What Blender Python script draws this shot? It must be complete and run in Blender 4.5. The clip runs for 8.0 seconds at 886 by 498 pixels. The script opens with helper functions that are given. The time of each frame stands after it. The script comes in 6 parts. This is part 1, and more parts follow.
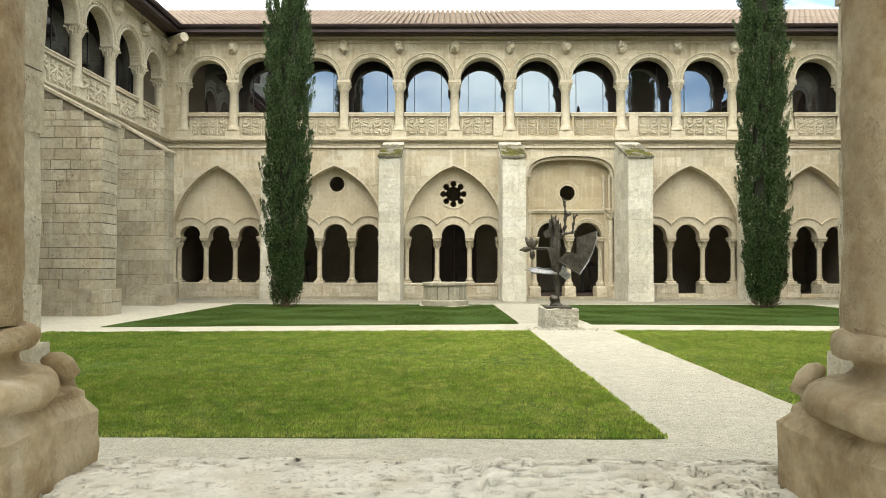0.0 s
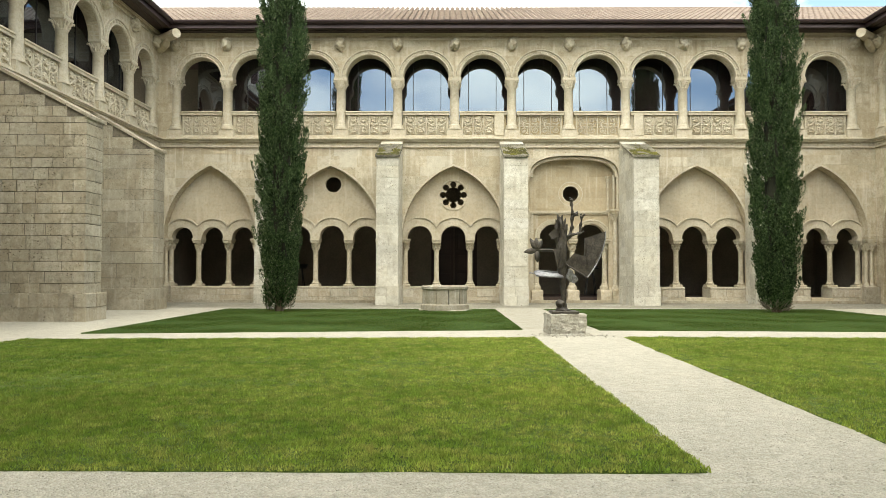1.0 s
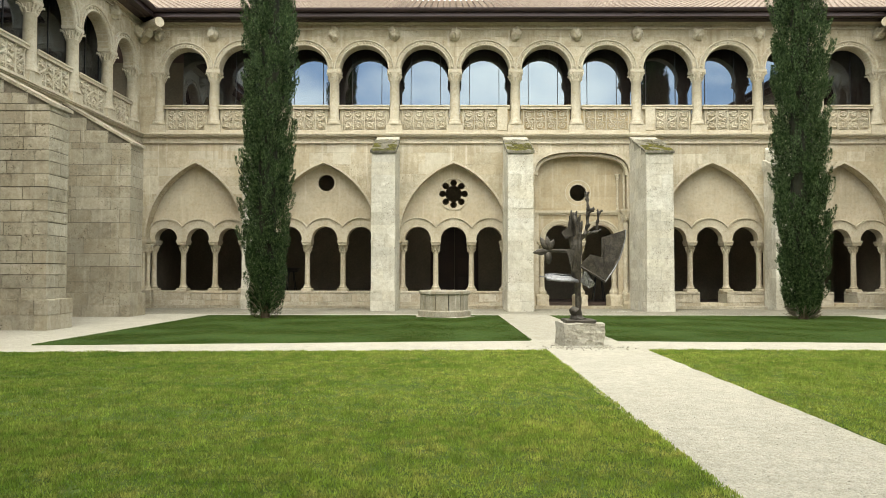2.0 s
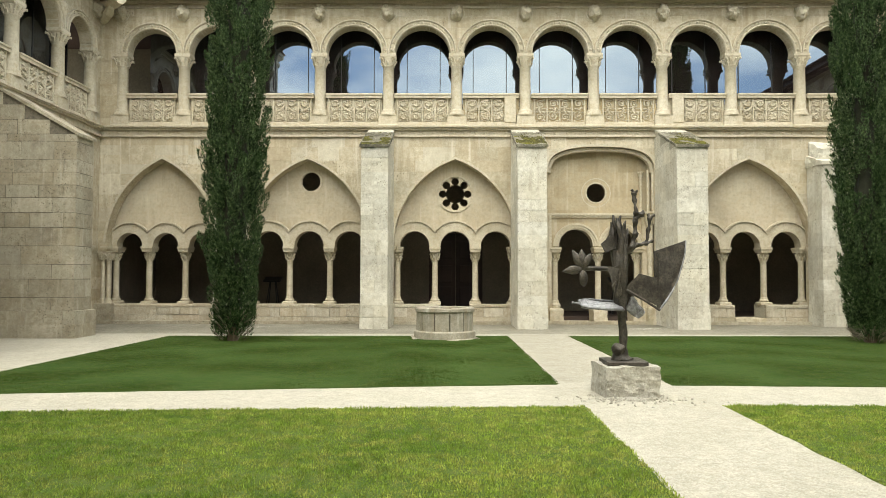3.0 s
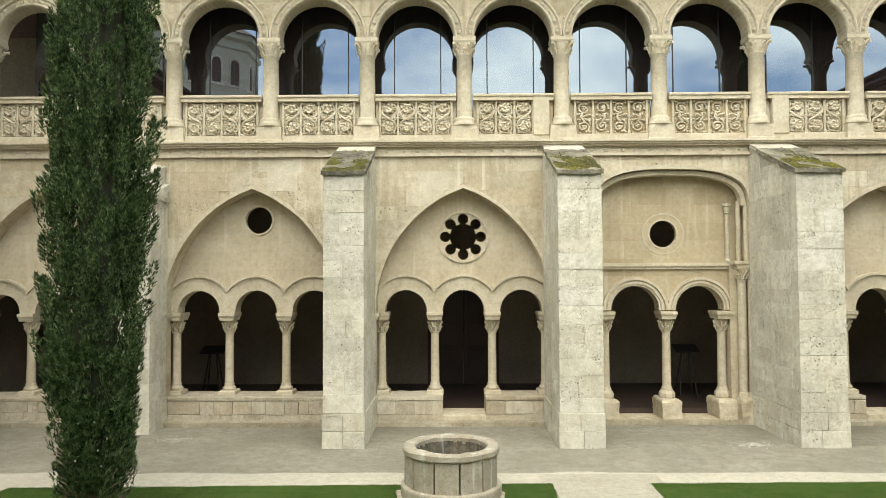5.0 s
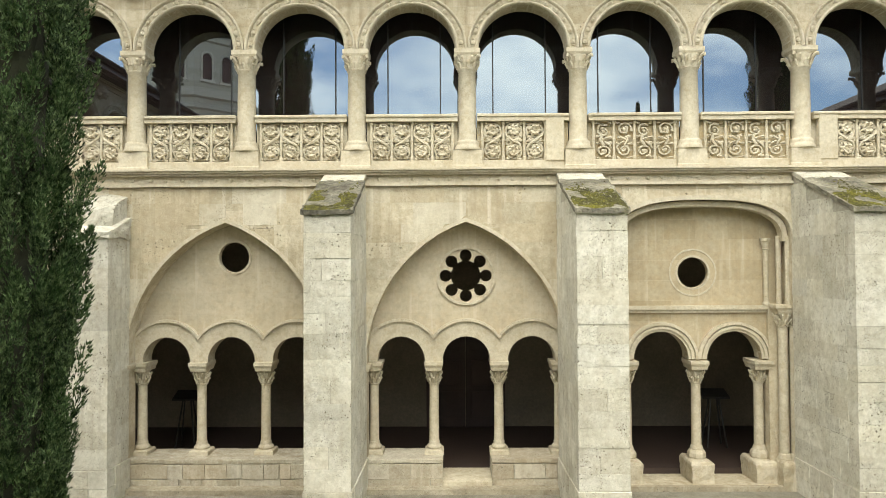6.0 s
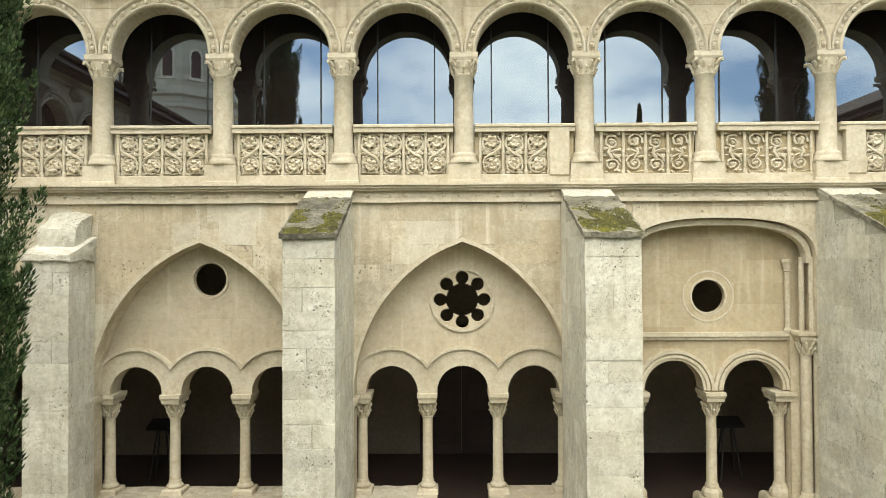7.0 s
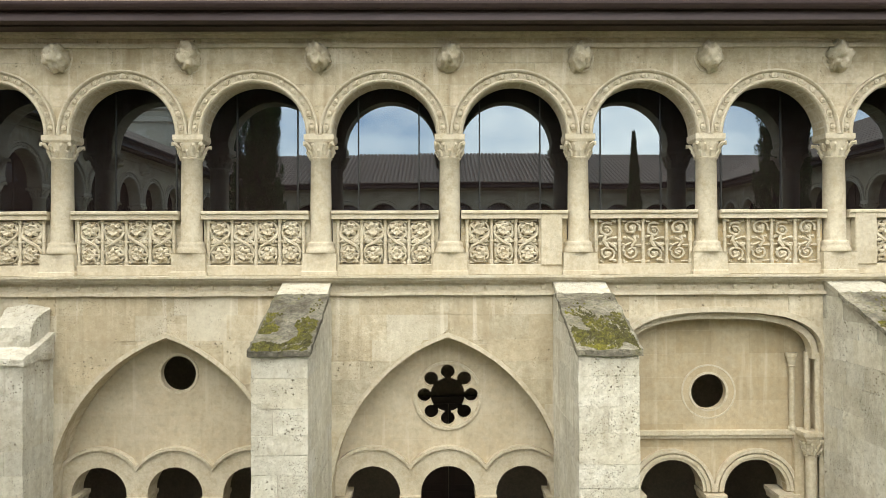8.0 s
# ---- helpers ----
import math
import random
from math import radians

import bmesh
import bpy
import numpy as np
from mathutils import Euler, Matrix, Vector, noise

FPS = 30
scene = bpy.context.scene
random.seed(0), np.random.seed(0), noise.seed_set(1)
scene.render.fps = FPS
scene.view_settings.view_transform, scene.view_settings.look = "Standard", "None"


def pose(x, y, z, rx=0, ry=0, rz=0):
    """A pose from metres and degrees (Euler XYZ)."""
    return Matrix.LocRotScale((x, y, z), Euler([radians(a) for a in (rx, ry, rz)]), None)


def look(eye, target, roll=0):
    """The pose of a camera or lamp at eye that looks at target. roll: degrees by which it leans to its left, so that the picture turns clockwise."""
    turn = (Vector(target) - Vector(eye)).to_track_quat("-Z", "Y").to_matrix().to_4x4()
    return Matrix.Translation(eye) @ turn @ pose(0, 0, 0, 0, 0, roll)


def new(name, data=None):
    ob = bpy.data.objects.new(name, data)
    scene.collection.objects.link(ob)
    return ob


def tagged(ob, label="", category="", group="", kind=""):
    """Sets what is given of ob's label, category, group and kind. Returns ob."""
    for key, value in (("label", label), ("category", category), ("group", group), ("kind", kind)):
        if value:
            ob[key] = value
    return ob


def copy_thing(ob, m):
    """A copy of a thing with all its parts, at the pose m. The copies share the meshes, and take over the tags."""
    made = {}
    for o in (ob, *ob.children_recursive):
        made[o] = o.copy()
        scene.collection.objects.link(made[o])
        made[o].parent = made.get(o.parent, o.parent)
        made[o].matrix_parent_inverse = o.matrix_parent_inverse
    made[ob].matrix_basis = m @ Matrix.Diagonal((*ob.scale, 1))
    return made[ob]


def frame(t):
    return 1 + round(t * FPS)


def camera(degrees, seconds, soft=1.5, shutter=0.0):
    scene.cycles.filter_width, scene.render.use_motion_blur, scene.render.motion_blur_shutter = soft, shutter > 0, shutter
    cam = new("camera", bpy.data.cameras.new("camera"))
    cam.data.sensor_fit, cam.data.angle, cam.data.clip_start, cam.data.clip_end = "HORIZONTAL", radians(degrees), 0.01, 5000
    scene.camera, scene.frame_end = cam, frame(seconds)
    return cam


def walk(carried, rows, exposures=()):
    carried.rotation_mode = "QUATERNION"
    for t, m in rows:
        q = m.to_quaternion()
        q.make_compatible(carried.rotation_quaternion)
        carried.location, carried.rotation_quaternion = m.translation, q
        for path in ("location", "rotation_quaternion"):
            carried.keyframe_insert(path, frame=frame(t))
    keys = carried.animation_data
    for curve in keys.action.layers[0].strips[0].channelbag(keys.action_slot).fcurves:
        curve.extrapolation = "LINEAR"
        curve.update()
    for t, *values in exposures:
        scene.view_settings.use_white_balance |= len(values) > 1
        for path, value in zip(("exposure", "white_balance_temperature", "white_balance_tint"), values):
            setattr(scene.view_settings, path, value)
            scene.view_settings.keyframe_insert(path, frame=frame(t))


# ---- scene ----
# The camera and its walk
cam = camera(64.5, 8.0, soft=0.5)
ROWS = [
    (0.0, (0.012, 0.083, 1.220), (-0.005, 2.082, 1.272), 0.1),
    (0.5, (0.002, 0.416, 1.237), (-0.012, 2.415, 1.292), 0.1),
    (1.0, (-0.007, 0.863, 1.214), (-0.022, 2.862, 1.275), 0.1),
    (1.5, (0.008, 1.457, 1.185), (-0.008, 3.456, 1.253), 0.1),
    (3.0, (-0.021, 5.379, 1.517), (-0.037, 7.378, 1.592), 0.1),
    (3.5, (-0.099, 7.198, 1.875), (-0.110, 9.196, 1.956), -0.05),
    (4.0, (-0.164, 9.102, 2.223), (-0.172, 11.100, 2.318), -0.1),
    (5.5, (-0.100, 12.925, 3.812), (-0.123, 14.923, 3.872), -0.3),
    (6.0, (-0.118, 13.762, 4.307), (-0.139, 15.761, 4.355), -0.3),
    (6.5, (-0.110, 14.382, 4.611), (-0.126, 16.381, 4.652), -0.3),
    (7.0, (-0.109, 14.872, 4.792), (-0.117, 16.872, 4.830), -0.3),
    (7.5, (-0.076, 15.298, 5.143), (-0.077, 17.297, 5.178), -0.3),
    (8.0, (0.034, 15.637, 6.509), (0.047, 17.637, 6.527), -0.2),
]
walk(cam, [(t, look(eye, target, roll)) for t, eye, target, roll in ROWS],
     [(0.0, 1.30, 7100, 4), (0.5, 1.25, 7100, 4), (1.0, 1.24, 7100, 4), (3.0, 1.22, 7100, 4), (4.0, 1.16, 7100, 4), (5.5, 1.24, 7100, 4), (7.5, 1.22, 7100, 4), (8.0, 1.16, 7100, 6)])

# World, sun and exposure
SUN_TURN, SUN_HEIGHT = 187.0, 59.0   # degrees from +y towards +x, degrees above the horizon
world = bpy.data.worlds.new("sky")
scene.world = world
world.use_nodes = True
wn, wl = world.node_tree.nodes, world.node_tree.links
wn.clear()
sky = wn.new("ShaderNodeTexSky")
sky.sky_type, sky.sun_disc = "NISHITA", False
sky.sun_elevation, sky.sun_rotation = radians(SUN_HEIGHT), radians(SUN_TURN)
way = wn.new("ShaderNodeTexCoord")
flat = wn.new("ShaderNodeMapping")
flat.inputs["Scale"].default_value = (1.0, 1.0, 2.2)
puffs = wn.new("ShaderNodeTexNoise")
puffs.inputs["Scale"].default_value, puffs.inputs["Detail"].default_value = 2.6, 7.0
puffs.inputs["Roughness"].default_value = 0.58
cover = wn.new("ShaderNodeValToRGB")
cover.color_ramp.elements[0].position, cover.color_ramp.elements[1].position = 0.41, 0.65
cloud = wn.new("ShaderNodeRGB")
cloud.outputs[0].default_value = (14.0, 13.75, 13.0, 1.0)
blend = wn.new("ShaderNodeMixRGB")
glow = wn.new("ShaderNodeBackground")
glow.inputs["Strength"].default_value = 0.15
out = wn.new("ShaderNodeOutputWorld")
wl.new(way.outputs["Generated"], flat.inputs["Vector"])
wl.new(flat.outputs["Vector"], puffs.inputs["Vector"])
wl.new(puffs.outputs["Fac"], cover.inputs["Fac"])
wl.new(cover.outputs["Color"], blend.inputs["Fac"])
wl.new(sky.outputs["Color"], blend.inputs["Color1"])
wl.new(cloud.outputs[0], blend.inputs["Color2"])
wl.new(blend.outputs["Color"], glow.inputs["Color"])
wl.new(glow.outputs["Background"], out.inputs["Surface"])

sun = new("sun", bpy.data.lights.new("sun", "SUN"))
sun.data.energy, sun.data.angle, sun.data.color = 1.5, radians(72), (1.0, 0.95, 0.86)
_a, _e = radians(SUN_TURN), radians(SUN_HEIGHT)
sun.matrix_world = look((0, 0, 40), (-math.sin(_a) * math.cos(_e) * 10, -math.cos(_a) * math.cos(_e) * 10, 40 - math.sin(_e) * 10))

# ---------- materials ----------
def surface(name, tones, scale=1.0, rough=0.85, bump=0.3, grain=18.0, metal=0.0, joints=None, stain=None, pits=0.0, streak=0.0, leafy=0.0, pebble=0.0, speck=0.38, vary=(0.82, 1.1), leafwise=0.0, dense=0.0, hues=0.0, matte=False, dry=None):
    """A procedural surface: two or three tones mixed by noise at two scales, with relief; joints = (block width, block
    height, tone) lays faint ashlar joints over it, stain = (colour, amount) adds blotches of dirt, pits small holes
    with their shade in the colour."""
    m = bpy.data.materials.new(name)
    m.use_nodes = True
    n, l = m.node_tree.nodes, m.node_tree.links
    bs = n["Principled BSDF"]
    bs.inputs["Roughness"].default_value, bs.inputs["Metallic"].default_value = rough, metal
    if leafwise or matte:
        bs.inputs["Specular IOR Level"].default_value = 0.12
    geo = n.new("ShaderNodeNewGeometry")
    rnd = n.new("ShaderNodeObjectInfo")
    isl = geo.outputs["Random Per Island"]

    def noise(sc, detail=5.0, rgh=0.6):
        t = n.new("ShaderNodeTexNoise")
        t.inputs["Scale"].default_value, t.inputs["Detail"].default_value, t.inputs["Roughness"].default_value = sc, detail, rgh
        l.new(geo.outputs["Position"], t.inputs["Vector"])
        return t.outputs["Fac"]

    def ramp(fac, p0, p1, c0=(0, 0, 0, 1), c1=(1, 1, 1, 1)):
        r = n.new("ShaderNodeValToRGB")
        r.color_ramp.elements[0].position, r.color_ramp.elements[1].position = p0, p1
        r.color_ramp.elements[0].color, r.color_ramp.elements[1].color = c0, c1
        l.new(fac, r.inputs["Fac"])
        return r.outputs["Color"]

    def mix(fac, a, b, mode="MIX"):
        x = n.new("ShaderNodeMixRGB")
        x.blend_type = mode
        for key, v in (("Fac", fac), ("Color1", a), ("Color2", b)):
            if isinstance(v, (tuple, float, int)):
                x.inputs[key].default_value = v if key == "Fac" else (*v, 1)
            else:
                l.new(v, x.inputs[key])
        return x.outputs["Color"]

    large, fine = noise(0.9 * scale), noise(grain * scale, 6.0, 0.7)
    col = mix(ramp(large, 0.36, 0.66), tones[0], tones[1])
    mid = noise(5.5 * scale, 6.0, 0.65)
    if len(tones) > 2:
        col = mix(ramp(mid, 0.45, 0.72), col, tones[2])
    col = mix(ramp(fine, 0.3, 0.75), mix(speck, col, (0.03, 0.026, 0.02)), col)
    spots = noise(13.0 * scale, 4.0, 0.6)
    col = mix(ramp(spots, 0.30, 0.48, (0.45, 0.45, 0.45, 1), (0, 0, 0, 1)), col, tuple(c * 0.72 for c in tones[0]))
    col = mix(ramp(spots, 0.55, 0.72, (0, 0, 0, 1), (0.28, 0.28, 0.28, 1)), col, (min(1.0, tones[1][0] * 1.15), min(1.0, tones[1][1] * 1.15), min(1.0, tones[1][2] * 1.15)))
    # each piece a little lighter or darker
    var = n.new("ShaderNodeMapRange")
    var.inputs["To Min"].default_value, var.inputs["To Max"].default_value = vary
    l.new(isl if leafwise else rnd.outputs["Random"], var.inputs["Value"])
    grey = n.new("ShaderNodeCombineColor")
    for k in range(3):
        l.new(var.outputs["Result"], grey.inputs[k])
    col = mix(1.0, col, grey.outputs["Color"], "MULTIPLY")
    if hues:
        # some pieces tanner, some greyer and paler
        times, part_of = n.new("ShaderNodeMath"), n.new("ShaderNodeMath")
        times.operation, part_of.operation = "MULTIPLY", "FRACT"
        times.inputs[1].default_value = 7.31
        l.new(rnd.outputs["Random"], times.inputs[0])
        l.new(times.outputs[0], part_of.inputs[0])
        tan, pale = tuple(c * k for c, k in zip(tones[2], (1.0, 0.96, 0.91))), tuple(c * k for c, k in zip(tones[1], (0.97, 1.0, 1.06)))
        col = mix(ramp(part_of.outputs[0], 0.55, 1.0, (0, 0, 0, 1), (hues,) * 3 + (1,)), col, tan)
        col = mix(ramp(part_of.outputs[0], 0.0, 0.40, (hues,) * 3 + (1,), (0, 0, 0, 1)), col, pale)
    if stain:
        col = mix(ramp(noise(1.7 * scale, 8.0, 0.7), 0.52, 0.75, (0, 0, 0, 1), (stain[1],) * 3 + (1,)), col, stain[0])
    if dry:
        # darker grass passing along x into lighter, yellower grass: dry = (colour, stops of x and share)
        px, along, stops = n.new("ShaderNodeSeparateXYZ"), n.new("ShaderNodeMapRange"), n.new("ShaderNodeValToRGB")
        l.new(geo.outputs["Position"], px.inputs[0])
        wander = n.new("ShaderNodeMath")
        wander.operation, wander.inputs[1].default_value = "MULTIPLY_ADD", 3.0
        l.new(noise(0.9, 4.0), wander.inputs[0])
        l.new(px.outputs["X"], wander.inputs[2])
        along.inputs["From Min"].default_value, along.inputs["From Max"].default_value = -6.5, 13.5
        l.new(wander.outputs[0], along.inputs["Value"])
        l.new(along.outputs["Result"], stops.inputs["Fac"])
        for k, (at_x, share) in enumerate(dry[1]):
            e = stops.color_ramp.elements[k] if k < 2 else stops.color_ramp.elements.new(1.0)
            e.position, e.color = (at_x + 8.0) / 20.0, (share, share, share, 1)
        col = mix(stops.outputs["Color"], mix(1.0, col, (0.74, 0.80, 0.72), "MULTIPLY"), mix(1.0, col, dry[0], "MULTIPLY"))
    if streak:
        run = n.new("ShaderNodeVectorMath")
        run.operation = "MULTIPLY"
        run.inputs[1].default_value = (7.0, 7.0, 0.55)
        l.new(geo.outputs["Position"], run.inputs[0])
        t = n.new("ShaderNodeTexNoise")
        t.inputs["Scale"].default_value, t.inputs["Detail"].default_value = 1.0, 5.0
        l.new(run.outputs["Vector"], t.inputs["Vector"])
        patch = ramp(noise(0.7), 0.42, 0.62)
        drip = mix(1.0, ramp(t.outputs["Fac"], 0.50, 0.72, (0, 0, 0, 1), (streak,) * 3 + (1,)), patch, "MULTIPLY")
        col = mix(drip, col, (0.30, 0.235, 0.15))
        wash = ramp(t.outputs["Fac"], 0.28, 0.42, (streak * 0.7,) * 3 + (1,), (0, 0, 0, 1))
        col = mix(wash, col, (0.74, 0.70, 0.60))
    height = mix(0.5, mid, fine)
    if pits:
        # ragged holes in patches, large and small, their shade mixed into the colour
        warp = n.new("ShaderNodeTexNoise")
        warp.inputs["Scale"].default_value, warp.inputs["Detail"].default_value = 14.0 * scale, 3.0
        l.new(geo.outputs["Position"], warp.inputs["Vector"])
        push = n.new("ShaderNodeVectorMath")
        push.operation = "MULTIPLY_ADD"
        push.inputs[1].default_value = (0.07 / scale,) * 3
        l.new(warp.outputs["Color"], push.inputs[0])
        l.new(geo.outputs["Position"], push.inputs[2])

        def holes(size, near, far, lo, hi, patch):
            cell = n.new("ShaderNodeTexVoronoi")
            cell.inputs["Scale"].default_value = size * scale
            l.new(push.outputs["Vector"], cell.inputs["Vector"])
            return mix(1.0, ramp(cell.outputs["Distance"], near, far, (1, 1, 1, 1), (0, 0, 0, 1)), ramp(noise(patch * scale, 6.0, 0.65), lo, hi), "MULTIPLY")

        some = mix(1.0, holes(12.0, 0.10, 0.28, 0.55 - dense, 0.62 - dense, 1.1), (pits, pits, pits), "MULTIPLY")
        some = mix(1.0, some, mix(1.0, holes(27.0, 0.12, 0.32, 0.53 - dense, 0.61 - dense, 1.9), (0.8 * pits,) * 3, "MULTIPLY"), "ADD")
        some = mix(1.0, some, mix(1.0, holes(55.0, 0.14, 0.36, 0.50 - dense, 0.60 - dense, 0.8), (0.55 * pits,) * 3, "MULTIPLY"), "ADD")
        col = mix(some, col, (0.15, 0.125, 0.085))
        height = mix(some, height, (0, 0, 0))
    if joints:
        sp = n.new("ShaderNodeSeparateXYZ")
        l.new(geo.outputs["Position"], sp.inputs[0])
        add = n.new("ShaderNodeMath")
        l.new(sp.outputs["X"], add.inputs[0])
        l.new(sp.outputs["Y"], add.inputs[1])
        cm = n.new("ShaderNodeCombineXYZ")
        l.new(add.outputs[0], cm.inputs["X"])
        l.new(sp.outputs["Z"], cm.inputs["Y"])
        b = n.new("ShaderNodeTexBrick")
        b.inputs["Scale"].default_value = 1.0
        b.inputs["Brick Width"].default_value, b.inputs["Row Height"].default_value = joints[0], joints[1]
        b.inputs["Mortar Size"].default_value, b.inputs["Mortar Smooth"].default_value = 0.008, 0.4
        b.inputs["Color1"].default_value, b.inputs["Color2"].default_value = (1, 1, 1, 1), (0.94, 0.935, 0.92, 1) if speck < 0.15 else (0.80, 0.78, 0.73, 1)
        b.inputs["Mortar"].default_value = (joints[2],) * 3 + (1,)
        b.offset_frequency, b.squash_frequency, b.squash = 2, 3, 0.7
        l.new(cm.outputs[0], b.inputs["Vector"])
        col = mix(1.0, col, b.outputs["Color"], "MULTIPLY")
        height = mix(ramp(b.outputs["Fac"], 0.0, 1.0), height, (0.1, 0.1, 0.1))
    if pebble:
        v = n.new("ShaderNodeTexVoronoi")
        v.inputs["Scale"].default_value = pebble
        l.new(geo.outputs["Position"], v.inputs["Vector"])
        bw = n.new("ShaderNodeRGBToBW")
        l.new(v.outputs["Color"], bw.inputs["Color"])
        col = mix(1.0, col, ramp(bw.outputs["Val"], 0.15, 0.85, (0.82, 0.81, 0.79, 1), (1.10, 1.10, 1.09, 1)), "MULTIPLY")
        height = mix(0.7, height, ramp(v.outputs["Distance"], 0.0, 0.6, (1, 1, 1, 1), (0, 0, 0, 1)))
    l.new(col, bs.inputs["Base Color"])
    if leafy:
        tl, mx = n.new("ShaderNodeBsdfTranslucent"), n.new("ShaderNodeMixShader")
        l.new(col, tl.inputs["Color"])
        mx.inputs["Fac"].default_value = leafy
        l.new(bs.outputs["BSDF"], mx.inputs[1])
        l.new(tl.outputs["BSDF"], mx.inputs[2])
        l.new(mx.outputs["Shader"], n["Material Output"].inputs["Surface"])
    bp = n.new("ShaderNodeBump")
    bp.inputs["Strength"].default_value, bp.inputs["Distance"].default_value = bump, 0.03 / scale
    l.new(height, bp.inputs["Height"])
    l.new(bp.outputs["Normal"], bs.inputs["Normal"])
    return m


wall_stone = surface("warm_ashlar", ((0.565, 0.495, 0.36), (0.70, 0.635, 0.50), (0.49, 0.405, 0.275)), 1.0, 0.9, 0.8, speck=0.20, joints=(0.95, 0.36, 0.86), stain=((0.42, 0.35, 0.245), 0.75), pits=0.8, streak=0.7, vary=(0.97, 1.03))
wall_block = surface("warm_wall_block", ((0.525, 0.465, 0.335), (0.68, 0.625, 0.49), (0.46, 0.385, 0.26)), 1.0, 0.9, 0.9, speck=0.22, stain=((0.38, 0.315, 0.215), 0.9), pits=0.8, streak=0.7, vary=(0.88, 1.08), hues=0.42)
parapet_stone = surface("rough_parapet_stone", ((0.54, 0.49, 0.38), (0.69, 0.645, 0.53), (0.45, 0.38, 0.275)), 1.6, 0.92, 1.4, speck=0.3, stain=((0.32, 0.27, 0.19), 0.8), pits=0.9, streak=0.5, vary=(0.86, 1.08), hues=0.35)
carved_stone = surface("carved_limestone", ((0.55, 0.495, 0.375), (0.65, 0.595, 0.47), (0.48, 0.405, 0.28)), 1.2, 0.88, 0.4, stain=((0.42, 0.355, 0.255), 0.45), pits=0.4, streak=0.2, speck=0.22, vary=(0.95, 1.04))
plaster = surface("lime_plaster", ((0.465, 0.405, 0.30), (0.58, 0.52, 0.395), (0.505, 0.423, 0.297)), 0.8, 0.92, 0.15, stain=((0.58, 0.54, 0.435), 0.6), streak=0.4, speck=0.12, joints=(1.1, 0.42, 0.96))
tan_plaster = surface("tan_lime_plaster", ((0.415, 0.348, 0.238), (0.505, 0.438, 0.312), (0.46, 0.37, 0.24)), 0.9, 0.92, 0.25, stain=((0.50, 0.46, 0.36), 0.6), streak=0.4, speck=0.16, joints=(0.9, 0.40, 0.95))
pale_block = surface("pale_limestone_block", ((0.63, 0.605, 0.50), (0.82, 0.795, 0.70), (0.53, 0.49, 0.38)), 1.3, 0.92, 1.4, stain=((0.41, 0.385, 0.30), 0.7), pits=1.0, streak=0.45, speck=0.20, vary=(0.86, 1.06), dense=0.03, hues=0.22)
grey_block = surface("grey_weathered_block", ((0.44, 0.395, 0.295), (0.58, 0.53, 0.415), (0.37, 0.315, 0.22)), 1.3, 0.93, 1.6, stain=((0.20, 0.175, 0.13), 0.8), pits=1.0, streak=0.4, speck=0.26, vary=(0.86, 1.08), hues=0.3, dense=0.04)
mortar = surface("old_mortar", ((0.54, 0.505, 0.405), (0.62, 0.59, 0.49)), 1.0, 0.95, 0.5)
old_joint = surface("dark_joint_mortar", ((0.16, 0.14, 0.105), (0.25, 0.22, 0.17), (0.11, 0.095, 0.07)), 2.0, 0.95, 0.6)
mossy = surface("mossy_stone", ((0.085, 0.078, 0.058), (0.34, 0.32, 0.25), (0.055, 0.05, 0.035)), 3.2, 0.95, 2.0, grain=14.0, stain=((0.17, 0.16, 0.055), 0.6), pits=0.8)
moss_tuft = surface("moss_tufts", ((0.075, 0.072, 0.03), (0.21, 0.20, 0.03), (0.05, 0.045, 0.03)), 2.4, 0.95, 0.6, vary=(0.55, 1.25), leafwise=1.0)
gravel = surface("pale_gravel", ((0.47, 0.447, 0.372), (0.54, 0.515, 0.437), (0.41, 0.385, 0.315)), 1.2, 0.95, 0.6, grain=60.0, stain=((0.57, 0.53, 0.44), 0.5), pebble=65.0, speck=0.18)
beige_gravel = surface("darker_beige_gravel", ((0.385, 0.365, 0.30), (0.45, 0.428, 0.36), (0.335, 0.312, 0.25)), 0.9, 0.95, 0.6, grain=60.0, stain=((0.33, 0.30, 0.235), 0.5), pebble=70.0, speck=0.2)
# Trodden gravel, with the dimmer light by the north wall in its tone
trodden = surface("trodden_dim_gravel", ((0.30, 0.285, 0.23), (0.40, 0.38, 0.315), (0.26, 0.243, 0.192)), 0.8, 0.95, 0.8, grain=60.0, stain=((0.25, 0.225, 0.175), 0.5), pebble=80.0, speck=0.22)
slab_stone = surface("bright_eroded_limestone", ((0.76, 0.73, 0.64), (0.86, 0.83, 0.75), (0.70, 0.64, 0.52)), 1.5, 0.92, 1.0, stain=((0.50, 0.44, 0.33), 0.5), pits=0.5, speck=0.22)
warm_block = surface("rough_warm_block", ((0.71, 0.65, 0.51), (0.82, 0.77, 0.64), (0.58, 0.50, 0.35)), 1.8, 0.93, 1.2, stain=((0.36, 0.29, 0.18), 0.6), pits=1.0)
# Turf darker than its blades: the shade between them put into the colour
turf = surface("turf", ((0.032, 0.072, 0.011), (0.044, 0.086, 0.015), (0.064, 0.094, 0.022)), 0.6, 0.95, 0.8, grain=60.0, speck=0.3, matte=True)
